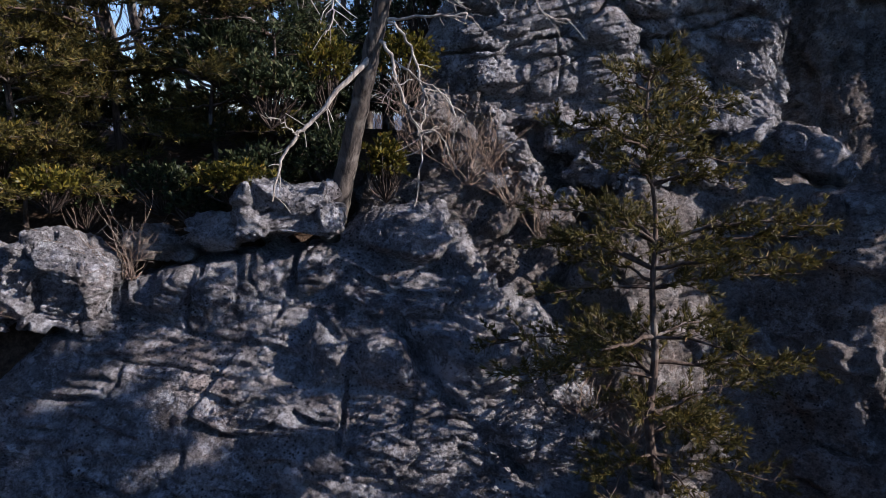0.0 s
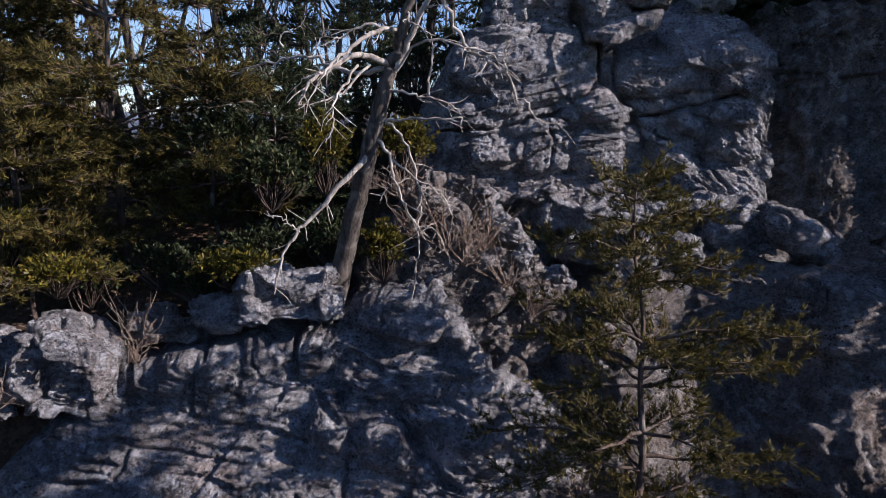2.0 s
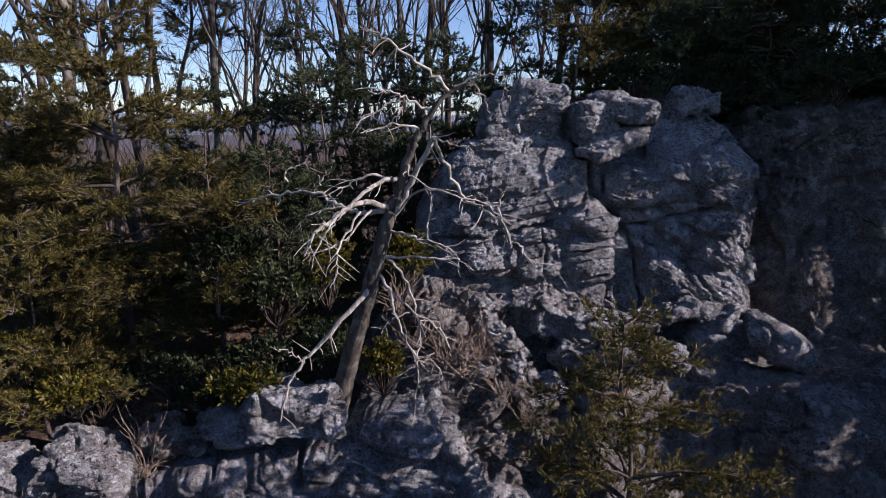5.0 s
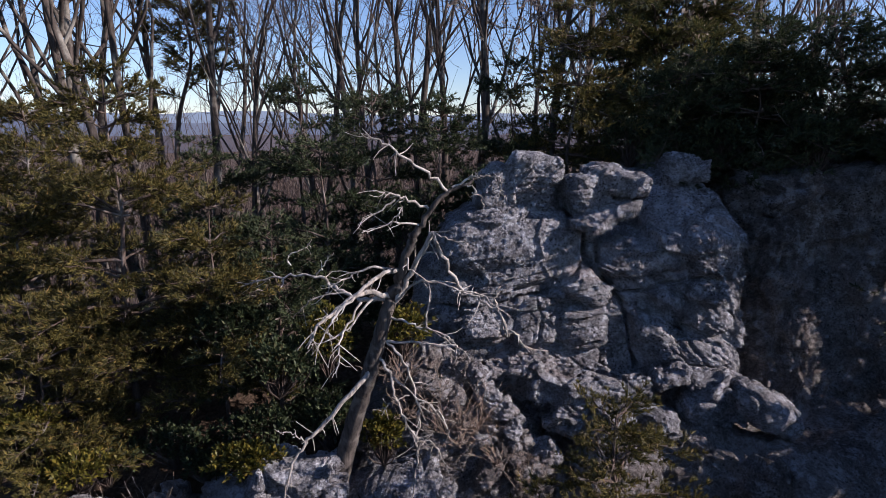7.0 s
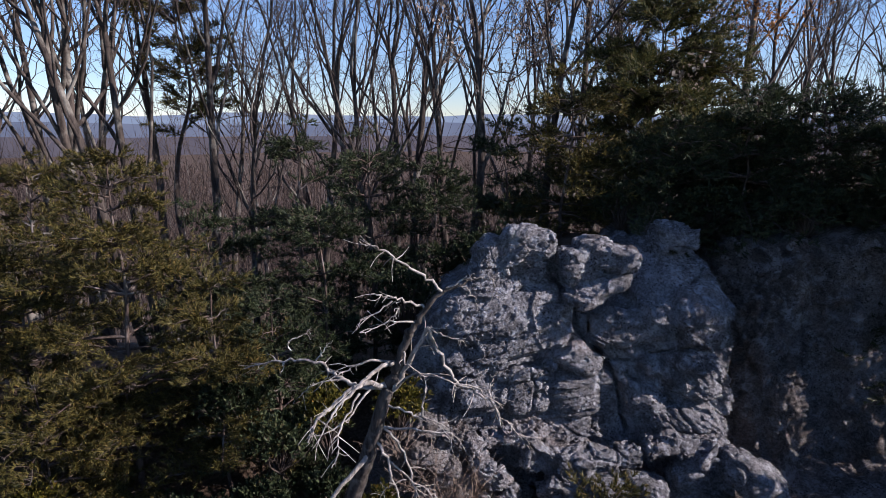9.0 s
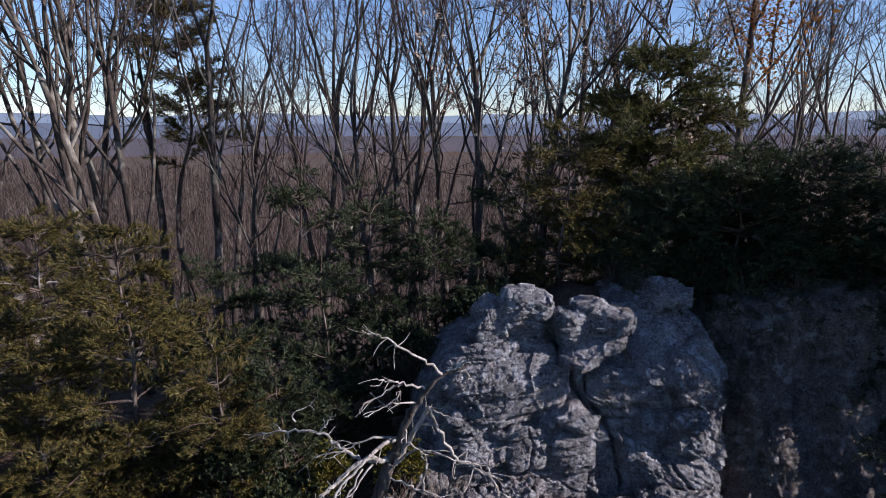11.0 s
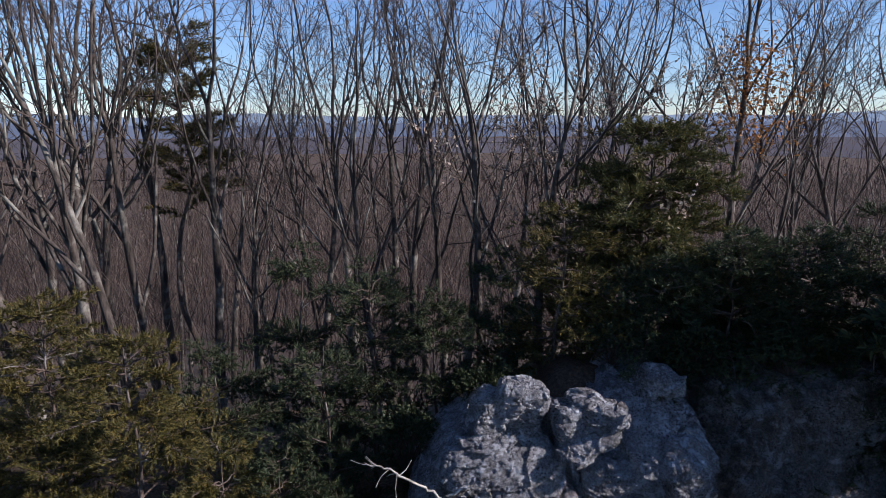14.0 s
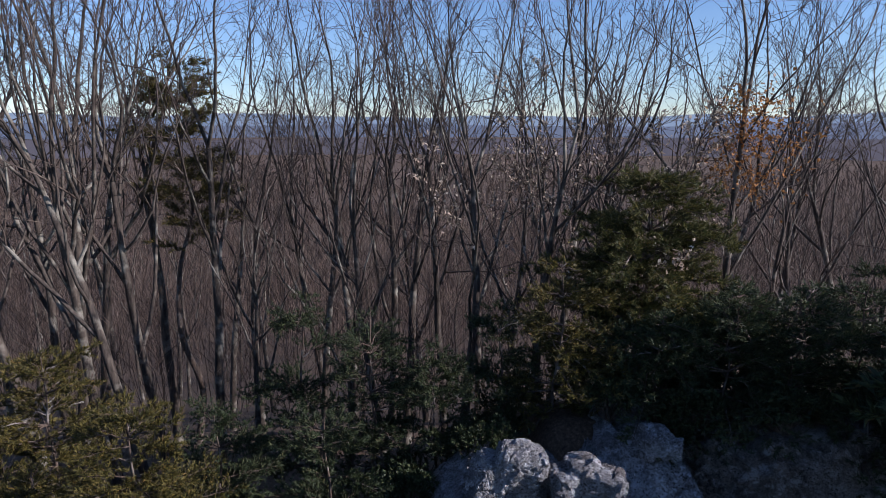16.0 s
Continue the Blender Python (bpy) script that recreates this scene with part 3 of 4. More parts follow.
profile_block("tower_left_block", -0.4, 2.78, ((-0.4, 9.3), (0, 9.9), (0.3, 10.35), (0.7, 10.62), (1.03, 10.8), (1.5, 10.9), (1.77, 10.86), (2.0, 10.75), (2.15, 10.6), (2.5, 10.5), (2.78, 10.3)), 6.6,
              tower_front, 2.2, (230, 14, 270), 10, 0.8, 0.95, 14, parent=tower, lumps=0.32, strata=1.1, cracks=TOWER_CRACKS, masses=TOWER_MASSES, beds=0.9)
profile_block("tower_right_block", 2.5, 5.08, ((2.5, 10.3), (3.1, 10.6), (3.5, 11.0), (4.1, 11.35), (4.5, 11.2), (4.9, 10.5), (5.08, 10.0)), 6.6,
              lambda x, z: 9.56 + 1.25 * np.maximum(0, z - 10.05) - 0.10 * smooth01(x, 3.2, 4.6), 2.2, (190, 14, 260), 10, 0.8, 0.9, -32, parent=tower, lumps=0.45, strata=1.3, cracks=TOWER_CRACKS, masses=RIGHT_MASSES, beds=0.55)
# the crown's two lobes, then the head: skull, brow, snout and jaw
boulder("crown_lobe", (1.02, 10.15, 10.88), (0.30, 0.34, 0.40), (0, 24, 12), 4.0, 56, 0.55, 0.4, parent=tower, lumps=0.35)
boulder("crown_block", (1.60, 10.12, 11.02), (0.44, 0.38, 0.42), (0, 10, -8), 5.0, 72, 0.65, 0.4, parent=tower, lumps=0.4, cracks=((0.04, 0.10, ((1.3, 10.95), (1.6, 11.0), (2.0, 10.9))),))
boulder("skull_block", (2.46, 9.92, 10.78), (0.38, 0.40, 0.36), (0, -6, 10), 4.6, 64, 0.55, 0.4, parent=tower, lumps=0.35)
boulder("brow_block", (2.68, 9.98, 11.16), (0.30, 0.34, 0.14), (0, 4, 0), 3.0, 44, 0.5, 0.35, parent=tower, lumps=0.4)
boulder("snout_block", (3.00, 9.72, 10.98), (0.36, 0.32, 0.20), (0, 8, -14), 4.6, 56, 0.55, 0.3, parent=tower, lumps=0.4)
boulder("jaw_block", (2.70, 9.62, 10.53), (0.60, 0.36, 0.15), (12, -21, 18), 3.6, 64, 0.45, 0.4, parent=tower, lumps=0.4)
boulder("back_block", (4.3, 10.75, 11.1), (0.40, 0.45, 0.36), (0, 10, 0), 2.8, 30, 0.8, 0.5, parent=tower)

for c, h, tn in (((0.98, 9.28, 8.12), (0.15, 0.2, 0.15), (0, 0, 0)), ((1.24, 9.22, 8.2), (0.17, 0.2, 0.16), (0, 10, 0)), ((1.5, 9.2, 8.18), (0.19, 0.2, 0.18), (0, -10, 0)),
                 ((1.78, 9.25, 7.78), (0.32, 0.3, 0.26), (0, 12, 0)), ((2.3, 9.1, 7.72), (0.34, 0.32, 0.26), (0, -6, 0)), ((2.78, 9.15, 7.78), (0.28, 0.3, 0.24), (0, 8, 0)),
                 ((3.18, 9.2, 7.86), (0.22, 0.28, 0.2), (0, 0, 0)), ((2.05, 9.0, 7.4), (0.26, 0.3, 0.24), (0, 20, 0)), ((3.75, 9.2, 7.95), (0.34, 0.3, 0.16), (0, -6, 0)),
                 ((2.75, 8.85, 7.35), (0.4, 0.3, 0.22), (0, 0, 0)), ((3.4, 8.9, 7.4), (0.35, 0.3, 0.22), (0, 5, 0))):
    lone_boulder("rounded pale knob of sandstone on the tower's ledge", centre=c, half=h, turn=tn, n=36, e=4.5, block=0.4, rough=0.85, lumps=0.8)
lone_boulder("dark mossy ledge that holds the pine's foot", centre=(2.35, 6.6, 3.75), half=(0.75, 0.75, 0.4), turn=(0, 8, 0), e=4, n=36, block=0.5, mat=ROCK_BROWN)
lone_boulder("broad ribbed block at the tower's foot", centre=(4.4, 9.2, 7.62), half=(0.62, 0.5, 0.46), turn=(0, 10, 0), n=42, block=0.5, dip=20)
lone_boulder("pointed boulder jutting from the shaded wall", centre=(5.12, 8.85, 7.58), half=(0.62, 0.5, 0.30), turn=(0, 34, -8), e=2.8, n=42, block=0.7, rough=0.6)

right_wall = new("shaded_wall")
tagged(right_wall, "dark shaded cliff wall with vertical ribs", "rock", kind="structure")
# wall's shade partly painted: ROCK_BROWN, darker than the tower's ROCK
profile_block("wall_face", 4.6, 13.0, ((4.6, 10.6), (5.3, 11.1), (6.3, 11.2), (8, 11.25), (13, 11.6)), 3.5,
              lambda x, z: 10.15 + 0.7 * (1 - smooth01(x, 5.0, 5.9)) + 0.12 * np.sin(x * 4.1 + z * 0.5) - 0.14 * np.maximum(0, 8.8 - z), 2.2, (230, 12, 210), 9, 1.35, 0.7, 80, mat=ROCK_BROWN, parent=right_wall, strata=1.5)


# ---- trees ----
def unit(v):
    return v / max(np.linalg.norm(v), 1e-9)


def pine(label, base, height, lean=(0, 0), first=0.22, whorls=15, per=4, limb=1.5, tuft=0.11, count=9, seed=0, mat=None, girth=0.011, dens=1.0, droop=0.1, width=0.014, taper=0.55, fine=False, bend=0.018, gaps=0.12, rise=0.4):
    """Evergreen: crooked trunk, whorled limbs, flat sprays of needle tufts. fine: each limb a part."""
    rng = np.random.RandomState(seed)
    base = np.array(base, float)
    top = base + np.array((lean[0], lean[1], height))
    knots = [base + (top - base) * t + (rng.normal(0, bend * height, 3) * (0 < t < 1)) * np.array((1, 1, 0.2)) for t in np.linspace(0, 1, 7)]
    tp, tr = spline(knots, [girth * height, girth * height * 0.55, 0.008], 5)
    tree = new("pine_tree")
    tagged(tree, label, "pine tree")
    part("trunk", tubes([(tp, tr)], 9), BARK_PINE, tree)
    wood, pts, ways = [], [], []
    for h in np.linspace(first, 0.985, whorls):
        h = min(0.99, max(first * 0.8, first - 0.06, h + rng.normal(0, 0.8 / whorls)))
        at = np.array([np.interp(h, np.linspace(0, 1, len(tp)), tp[:, k]) for k in range(3)])
        for k in range(per):
            if rng.rand() < gaps:
                continue
            a = rng.uniform(0, 2 * math.pi)
            g = (h - first) / (1 - first)
            reach = limb * (max(0.0, 1 - g) ** taper * (0.65 + 0.35 * min(1, g * 4)) * rng.choice((0.35, 0.6, 0.8, 1.0, 1.2))) + 0.12
            out = np.array((math.cos(a), math.sin(a), 0))
            lift = rng.uniform(-0.1, rise) + 0.5 * g
            p1 = at + out * reach * 0.45 + np.array((0, 0, lift * reach * 0.35 - droop * reach * 0.3))
            p2 = at + out * reach + np.array((0, 0, lift * reach * 0.5 - droop * reach)) + rng.normal(0, 0.08 * reach, 3)
            line, rad = spline([at, p1, p2], [0.010 + 0.011 * reach, 0.004], 4, 0.012, rng)
            lines = [(line, rad)]
            n = max(3, int(reach / 0.07 * dens))
            s = np.linspace(0.25, 1.0, n) + rng.uniform(-0.03, 0.03, n)
            q = np.stack([np.interp(s, np.linspace(0, 1, len(line)), line[:, c]) for c in range(3)], 1)
            side = np.array((-out[1], out[0], 0)) * rng.choice((-1, 1), (n, 1))
            d = out * rng.uniform(0.3, 1.0, (n, 1)) + side * rng.uniform(0.2, 1.1, (n, 1)) + np.array((0, 0, 1)) * rng.uniform(-0.25, 0.8, (n, 1))
            d /= np.linalg.norm(d, axis=1)[:, None]
            ln = rng.uniform(0.12, 0.40, n) * (1.15 - 0.6 * s) * min(1.4, 0.5 + reach)
            for i in range(n):
                lines.append((np.array([q[i], q[i] + d[i] * ln[i]]), np.array((0.004, 0.002))))
                u = np.arange(0.35 * ln[i], ln[i] + 0.05, 0.05)[:, None]
                pts.append(q[i] + d[i] * u)
                ways.append(np.repeat(d[i:i + 1], len(u), 0))
            if fine:
                part("limb", tubes(lines, 4), BARK_PINE, tree)
            else:
                wood += lines
    if wood:
        tagged(part("branchwork", tubes(wood, 3), BARK_PINE, tree), kind="stuff")
    pts, ways = np.concatenate(pts), np.concatenate(ways)
    pts = pts + rng.normal(0, 0.015, pts.shape)
    part("crown", blades(pts, ways, count, tuft, width, 0.55, rng), mat or NEEDLES, tree, smooth=False)
    return tree


def laurel(label, centre, radii, n=360, seed=0, mat=None, leaf=0.085, name="laurel_bush"):
    """Evergreen shrub: stems from one foot, rosettes of leaves in an uneven shell."""
    rng = np.random.RandomState(seed)
    c, r = np.array(centre, float), np.array(radii, float)
    d = rng.normal(size=(n, 3))
    d /= np.linalg.norm(d, axis=1)[:, None]
    d[:, 2] = np.where(d[:, 2] < -0.35, -d[:, 2], d[:, 2])
    lump = 0.75 + 0.55 * gnoise(d * 2.3 + seed * 3.7) + 0.3 * gnoise(d * 5.1 + seed)
    p = c + d * r * (lump * rng.uniform(0.55, 1.05, n))[:, None]
    foot = c - np.array((0, 0, r[2] * 1.05))
    bush = new(name)
    tagged(bush, label, "bush")
    stems = []
    for q in p[:: max(1, n // 60)]:
        m = (foot + q) / 2 + rng.normal(0, 0.06, 3)
        stems.append(spline([foot, m, q], [0.014, 0.004], 3))
    tagged(part("stemwork", tubes(stems, 3), BARK_TWIG, bush), kind="stuff")
    part("foliage", leaves(p, d * 0.6 + np.array((0, 0, 0.3)), 7, leaf, leaf * 0.4, 0.6, rng), mat or LAUREL, bush, smooth=False)
    return bush


def shrub(label, foot, height, n=16, spread=0.6, seed=0, mat=None, thick=0.008, name="dry_shrub", fork=3, lean=(0, 0, 0)):
    """Leafless shrub: thin crooked stems from one foot, forking."""
    rng = np.random.RandomState(seed)
    lines = []
    foot = np.array(foot, float)
    for _ in range(n):
        d = unit(np.array((rng.normal(0, spread), rng.normal(0, spread), 1.0)) + np.array(lean))
        ln = height * rng.uniform(0.5, 1.1)
        a, b = foot + rng.normal(0, 0.04, 3) * (1, 1, 0), foot + d * ln
        line, rad = spline([a, (a + b) / 2 + rng.normal(0, 0.06 * height, 3), b], [thick, thick * 0.35], 4, 0.01 * height, rng)
        lines.append((line, rad))
        for _ in range(fork):
            k = rng.randint(3, len(line) - 1)
            e = line[k] + unit(d + rng.normal(0, 0.6, 3)) * ln * rng.uniform(0.2, 0.45)
            lines.append(spline([line[k], (line[k] + e) / 2 + rng.normal(0, 0.03 * height, 3), e], [thick * 0.5, thick * 0.22], 2))
    ob = part(name, tubes(lines, 4), mat or BARK_SHRUB)
    return tagged(ob, label, "shrub")


def bare_tree_lines(rng, height, girth, fork_at, spread, twist=0.03, deep=4):
    """Lines of a leafless tree in its own frame: a straight trunk, steeply rising limbs, kinked boughs and fine twigs."""
    levels = [[], [], []]
    thin = (0.03, 0.022, 0.0135, 0.0085, 0.0065) if deep > 3 else (0.03, 0.022, 0.014, 0.011, 0.011)

    def grow(p, d, length, r, level):
        n = (9, 8, 6, 4, 2)[level]
        pts, rads, nodes = [p], [r], []
        end = max(r * (0.45, 0.35, 0.4, 0.5, 0.6)[level], thin[level] * 0.7)
        for i in range(n):
            kink = rng.normal(0, (0.035, 0.10, 0.17, 0.22, 0.2)[level], 3)
            d = unit(d + kink + np.array((0, 0, (0.03, 0.085, 0.06, 0.04, 0.03)[level])))
            p = p + d * length / n
            pts.append(p)
            rads.append(r + (end - r) * (i + 1) / n)
            if level < deep and (i + 1) / n > (fork_at, 0.22, 0.15, 0.1)[level]:
                nodes.append((p, d, rads[-1], (i + 1) / n))
        line = (np.array(pts), np.array(rads))
        if level == 0:
            line = spline(pts, [r, (r + end) / 2, end], 3)
        levels[min(level, 2)].append(line)
        turn = rng.uniform(0, 6.28)
        for p, d, w, s in nodes:
            for _ in range(int((0.75, 0.45, 0.7, 0.8)[level] + rng.rand())):
                turn += 2.4 + rng.normal(0, 0.5)
                e = unit(np.cross(d, (0.3, 0.9, 0.2)))
                side = math.cos(turn) * e + math.sin(turn) * np.cross(d, e)
                wide = spread * rng.uniform(0.8, 1.55)
                way = unit(d + side * wide + np.array((0, 0, 0.12)))
                if level == 0:
                    ln = (height - p[2]) * rng.uniform(0.55, 0.85)
                else:
                    ln = length * (1.12 - 0.72 * s) * rng.uniform(0.45, 0.75)
                grow(p, way, max(ln, 0.22), max(w * rng.uniform(0.42, 0.68), thin[level + 1]), level + 1)
        if level < min(deep, 2):
            for k in (-1, 1):
                e = unit(np.cross(d, (math.cos(turn), math.sin(turn), 0.1))) * k
                top = (height - p[2]) * rng.uniform(0.85, 1.0) if level == 0 else length * rng.uniform(0.4, 0.6)
                grow(p, unit(d + e * spread * rng.uniform(0.25, 0.5)), top, max(end * 0.85, thin[level + 1]), level + 1)

    grow(np.zeros(3), unit(np.array((rng.normal(0, twist), rng.normal(0, twist), 1.0))), height * rng.uniform(0.56, 0.66), girth, 0)
    return levels


def bare_tree(label, seed, height=14.5, girth=0.17, fork_at=0.5, spread=0.55, leaf=None, name="bare_tree", twist=0.03, deep=4):
    rng = np.random.RandomState(seed)
    trunk, limbs, twigs = bare_tree_lines(rng, height, girth, fork_at, spread, twist, deep)
    tree = new(name)
    tagged(tree, label, "tree", "leafless trees behind the cliff")
    part("trunk", tubes(trunk, 8), BARK_OAK, tree)
    for line in limbs:
        part("limb", tubes([line], 5), BARK_OAK, tree)
    tagged(part("twigwork", tubes(twigs, 3), BARK_TWIG, tree), kind="stuff")
    if leaf:
        tips = np.concatenate([l for l, _ in limbs + twigs])
        if len(leaf) > 4:
            gap = np.linalg.norm((tips - np.array(leaf[4])) / np.array((1.0, 1.0, 0.8)), axis=1)
            tips = tips[gap < leaf[5] * rng.uniform(0.45, 1.2, len(tips))]
            many = max(14, 1100 // len(tips))
            tips = np.repeat(tips, many, 0) + rng.normal(0, 0.42, (many * len(tips), 3))
        tips = tips[(rng.rand(len(tips)) < leaf[1]) & (tips[:, 2] > height * leaf[2]) & (tips[:, 2] < height * leaf[3])]
        part("dry_foliage", leaves(tips, rng.normal(0, 1, tips.shape), 3, 0.11, 0.06, 0.8, rng, -0.3), leaf[0], tree, smooth=False)
    return tree


def stand(x, y, sink=0.15):
    return float(ground_z(np.array([float(x)]), np.array([float(y)]))[0]) - sink


# the dead snag on the slab
SNAG_TRUNK = [(-1.42, 8.32, 6.75), (-1.29, 8.22, 7.27), (-1.10, 8.00, 7.95), (-0.89, 7.72, 8.64), (-0.75, 7.60, 9.12), (-0.60, 7.52, 9.63), (-0.47, 7.47, 9.97), (-0.31, 7.25, 10.50), (-0.18, 7.18, 10.76), (0.12, 7.10, 11.12), (0.50, 7.05, 11.30)]
snag_limbs = []
snag_limbs.append(([(-0.86, 7.62, 8.76), (-1.15, 7.50, 8.43), (-1.48, 7.45, 8.06), (-1.70, 7.40, 7.85), (-1.88, 7.35, 7.52), (-1.98, 7.30, 7.11)], 0.045, 0.012))
snag_limbs.append(([(-0.58, 7.50, 9.75), (-0.95, 7.65, 9.71), (-1.17, 7.75, 9.77), (-1.37, 7.90, 9.83), (-1.57, 8.00, 9.94), (-2.05, 8.15, 9.89), (-2.39, 8.25, 9.82), (-2.67, 8.30, 9.71)], 0.040, 0.010))
snag_limbs.append(([(-0.53, 7.50, 9.78), (-0.91, 7.30, 9.88), (-1.23, 7.10, 9.69), (-1.42, 7.00, 9.55), (-1.51, 6.90, 9.32)], 0.050, 0.012))
snag_limbs.append(([(-0.39, 7.42, 10.13), (-0.56, 7.30, 10.17), (-0.75, 7.15, 10.08), (-1.01, 7.00, 9.89), (-1.20, 6.90, 9.68), (-1.32, 6.85, 9.46)], 0.045, 0.010))
snag_limbs.append(([(-0.50, 7.42, 10.13), (-0.76, 7.30, 10.21), (-1.04, 7.30, 10.09), (-1.27, 7.25, 9.98)], 0.025, 0.008))
snag_limbs.append(([(-0.91, 7.30, 9.77), (-1.14, 7.10, 9.37), (-1.17, 7.05, 9.10), (-1.25, 7.00, 8.92)], 0.020, 0.006))
snag_limbs.append(([(-0.78, 7.40, 9.78), (-1.04, 7.20, 9.51), (-1.24, 7.10, 9.37), (-1.53, 7.00, 9.32)], 0.020, 0.006))
snag_limbs.append(([(-0.06, 7.15, 10.90), (-0.37, 7.00, 11.07), (-0.52, 6.95, 11.11), (-0.71, 6.90, 11.17)], 0.022, 0.007))
snag_limbs.append(([(-0.37, 7.00, 11.07), (-0.43, 7.00, 10.92), (-0.53, 7.00, 10.76)], 0.014, 0.006))
snag_limbs.append(([(-0.46, 6.97, 11.07), (-0.72, 6.95, 10.88), (-0.87, 6.90, 10.81)], 0.014, 0.006))
snag_limbs.append(([(-0.14, 7.20, 10.73), (-0.37, 7.10, 10.78), (-0.60, 7.00, 10.76), (-0.85, 6.95, 10.69)], 0.018, 0.006))
snag_limbs.append(([(0.12, 7.08, 11.15), (-0.17, 7.00, 11.40), (-0.45, 6.95, 11.61), (-0.63, 6.90, 11.72), (-0.76, 6.88, 11.76)], 0.024, 0.007))
snag_limbs.append(([(0.18, 7.08, 11.19), (0.41, 7.05, 11.30), (0.51, 7.00, 11.38)], 0.020, 0.006))
snag_limbs.append(([(0.34, 7.06, 11.24), (0.47, 7.00, 11.11), (0.55, 7.00, 10.99)], 0.014, 0.006))
snag_limbs.append(([(0.50, 7.05, 11.32), (0.68, 7.00, 11.31), (0.76, 7.00, 11.18), (0.78, 7.00, 11.00)], 0.012, 0.005))
snag_limbs.append(([(-0.51, 7.50, 9.75), (-0.25, 7.35, 10.21), (-0.04, 7.25, 10.64)], 0.050, 0.030))
snag_limbs.append(([(-0.04, 7.25, 10.64), (0.06, 7.20, 10.42), (0.19, 7.20, 10.14), (0.33, 7.20, 9.93), (0.53, 7.20, 9.82), (0.74, 7.20, 9.66), (0.87, 7.25, 9.43), (1.00, 7.25, 9.37), (1.08, 7.30, 9.19), (1.40, 7.30, 9.12)], 0.030, 0.008))
snag_limbs.append(([(-0.04, 7.25, 10.64), (0.19, 7.15, 10.56), (0.36, 7.10, 10.53)], 0.016, 0.006))
snag_limbs.append(([(-0.58, 7.50, 9.64), (-0.22, 7.30, 10.01), (0.12, 7.20, 9.99), (0.53, 7.15, 9.89), (0.68, 7.15, 9.77)], 0.022, 0.008))
snag_limbs.append(([(0.74, 7.20, 9.68), (0.72, 7.20, 9.89), (0.79, 7.20, 10.03), (0.91, 7.20, 10.09)], 0.014, 0.006))
snag_limbs.append(([(-0.66, 7.55, 9.51), (-0.36, 7.40, 9.48), (0.02, 7.30, 9.38), (0.22, 7.25, 9.29)], 0.022, 0.007))
snag_limbs.append(([(-0.12, 7.30, 9.44), (-0.10, 7.25, 9.71), (-0.04, 7.25, 9.97)], 0.018, 0.010))
snag_limbs.append(([(-0.68, 7.58, 9.16), (-0.23, 7.45, 9.18), (0.20, 7.35, 9.18), (0.32, 7.30, 9.15)], 0.024, 0.007))
snag_limbs.append(([(-0.75, 7.60, 9.00), (-0.59, 7.50, 8.77), (-0.52, 7.45, 8.48), (-0.41, 7.40, 8.19), (-0.27, 7.38, 7.92), (-0.25, 7.35, 7.58), (-0.33, 7.30, 7.05)], 0.028, 0.008))
snag_limbs.append(([(-0.66, 7.58, 9.20), (-0.41, 7.48, 8.93), (-0.27, 7.42, 8.49), (-0.23, 7.40, 8.15), (-0.26, 7.38, 7.84)], 0.024, 0.008))
snag_limbs.append(([(-0.56, 7.50, 8.71), (-0.27, 7.40, 8.50), (-0.05, 7.35, 8.38), (0.11, 7.30, 8.17), (0.17, 7.30, 7.96)], 0.016, 0.006))
snag_limbs.append(([(-0.27, 7.38, 7.92), (-0.05, 7.30, 7.88), (0.13, 7.30, 7.48)], 0.012, 0.005))
snag_limbs.append(([(-0.34, 7.42, 8.49), (-0.59, 7.40, 8.39), (-0.70, 7.40, 8.23)], 0.012, 0.005))
snag_limbs.append(([(-0.30, 7.30, 10.43), (-0.34, 7.20, 10.25), (-0.18, 7.10, 10.13), (-0.05, 7.10, 10.06)], 0.018, 0.006))
snag_limbs.append(([(-1.66, 7.40, 7.85), (-1.82, 7.35, 8.00), (-1.95, 7.30, 8.07)], 0.014, 0.005))
snag_limbs.append(([(-1.57, 8.00, 9.94), (-1.45, 7.95, 10.09), (-1.36, 7.90, 10.23)], 0.014, 0.006))
snag_limbs.append(([(-1.17, 7.75, 9.77), (-1.51, 7.80, 9.71), (-1.78, 7.80, 9.50)], 0.018, 0.006))
snag_limbs.append(([(-1.92, 8.10, 10.05), (-1.94, 8.10, 10.21), (-1.76, 8.10, 10.25), (-1.66, 8.10, 10.36)], 0.014, 0.006))
snag = new("dead_snag")
tagged(snag, "bleached leaning dead pine with crooked bare limbs", "dead tree")
snag_rng = np.random.RandomState(5)
part("trunk", tubes([spline([(-1.5, 8.4, 6.5)] + SNAG_TRUNK[:6], [0.17, 0.15, 0.135, 0.12, 0.105, 0.095, 0.085], 6, 0.006, snag_rng)], 14), BARK_SNAG, snag)
part("broken_top", tubes([spline(SNAG_TRUNK[5:], [0.083, 0.066, 0.05, 0.036, 0.026, 0.014], 6, 0.014, snag_rng)], 12), BARK_SNAG, snag, "cracked grey upper stem, partly barkless")
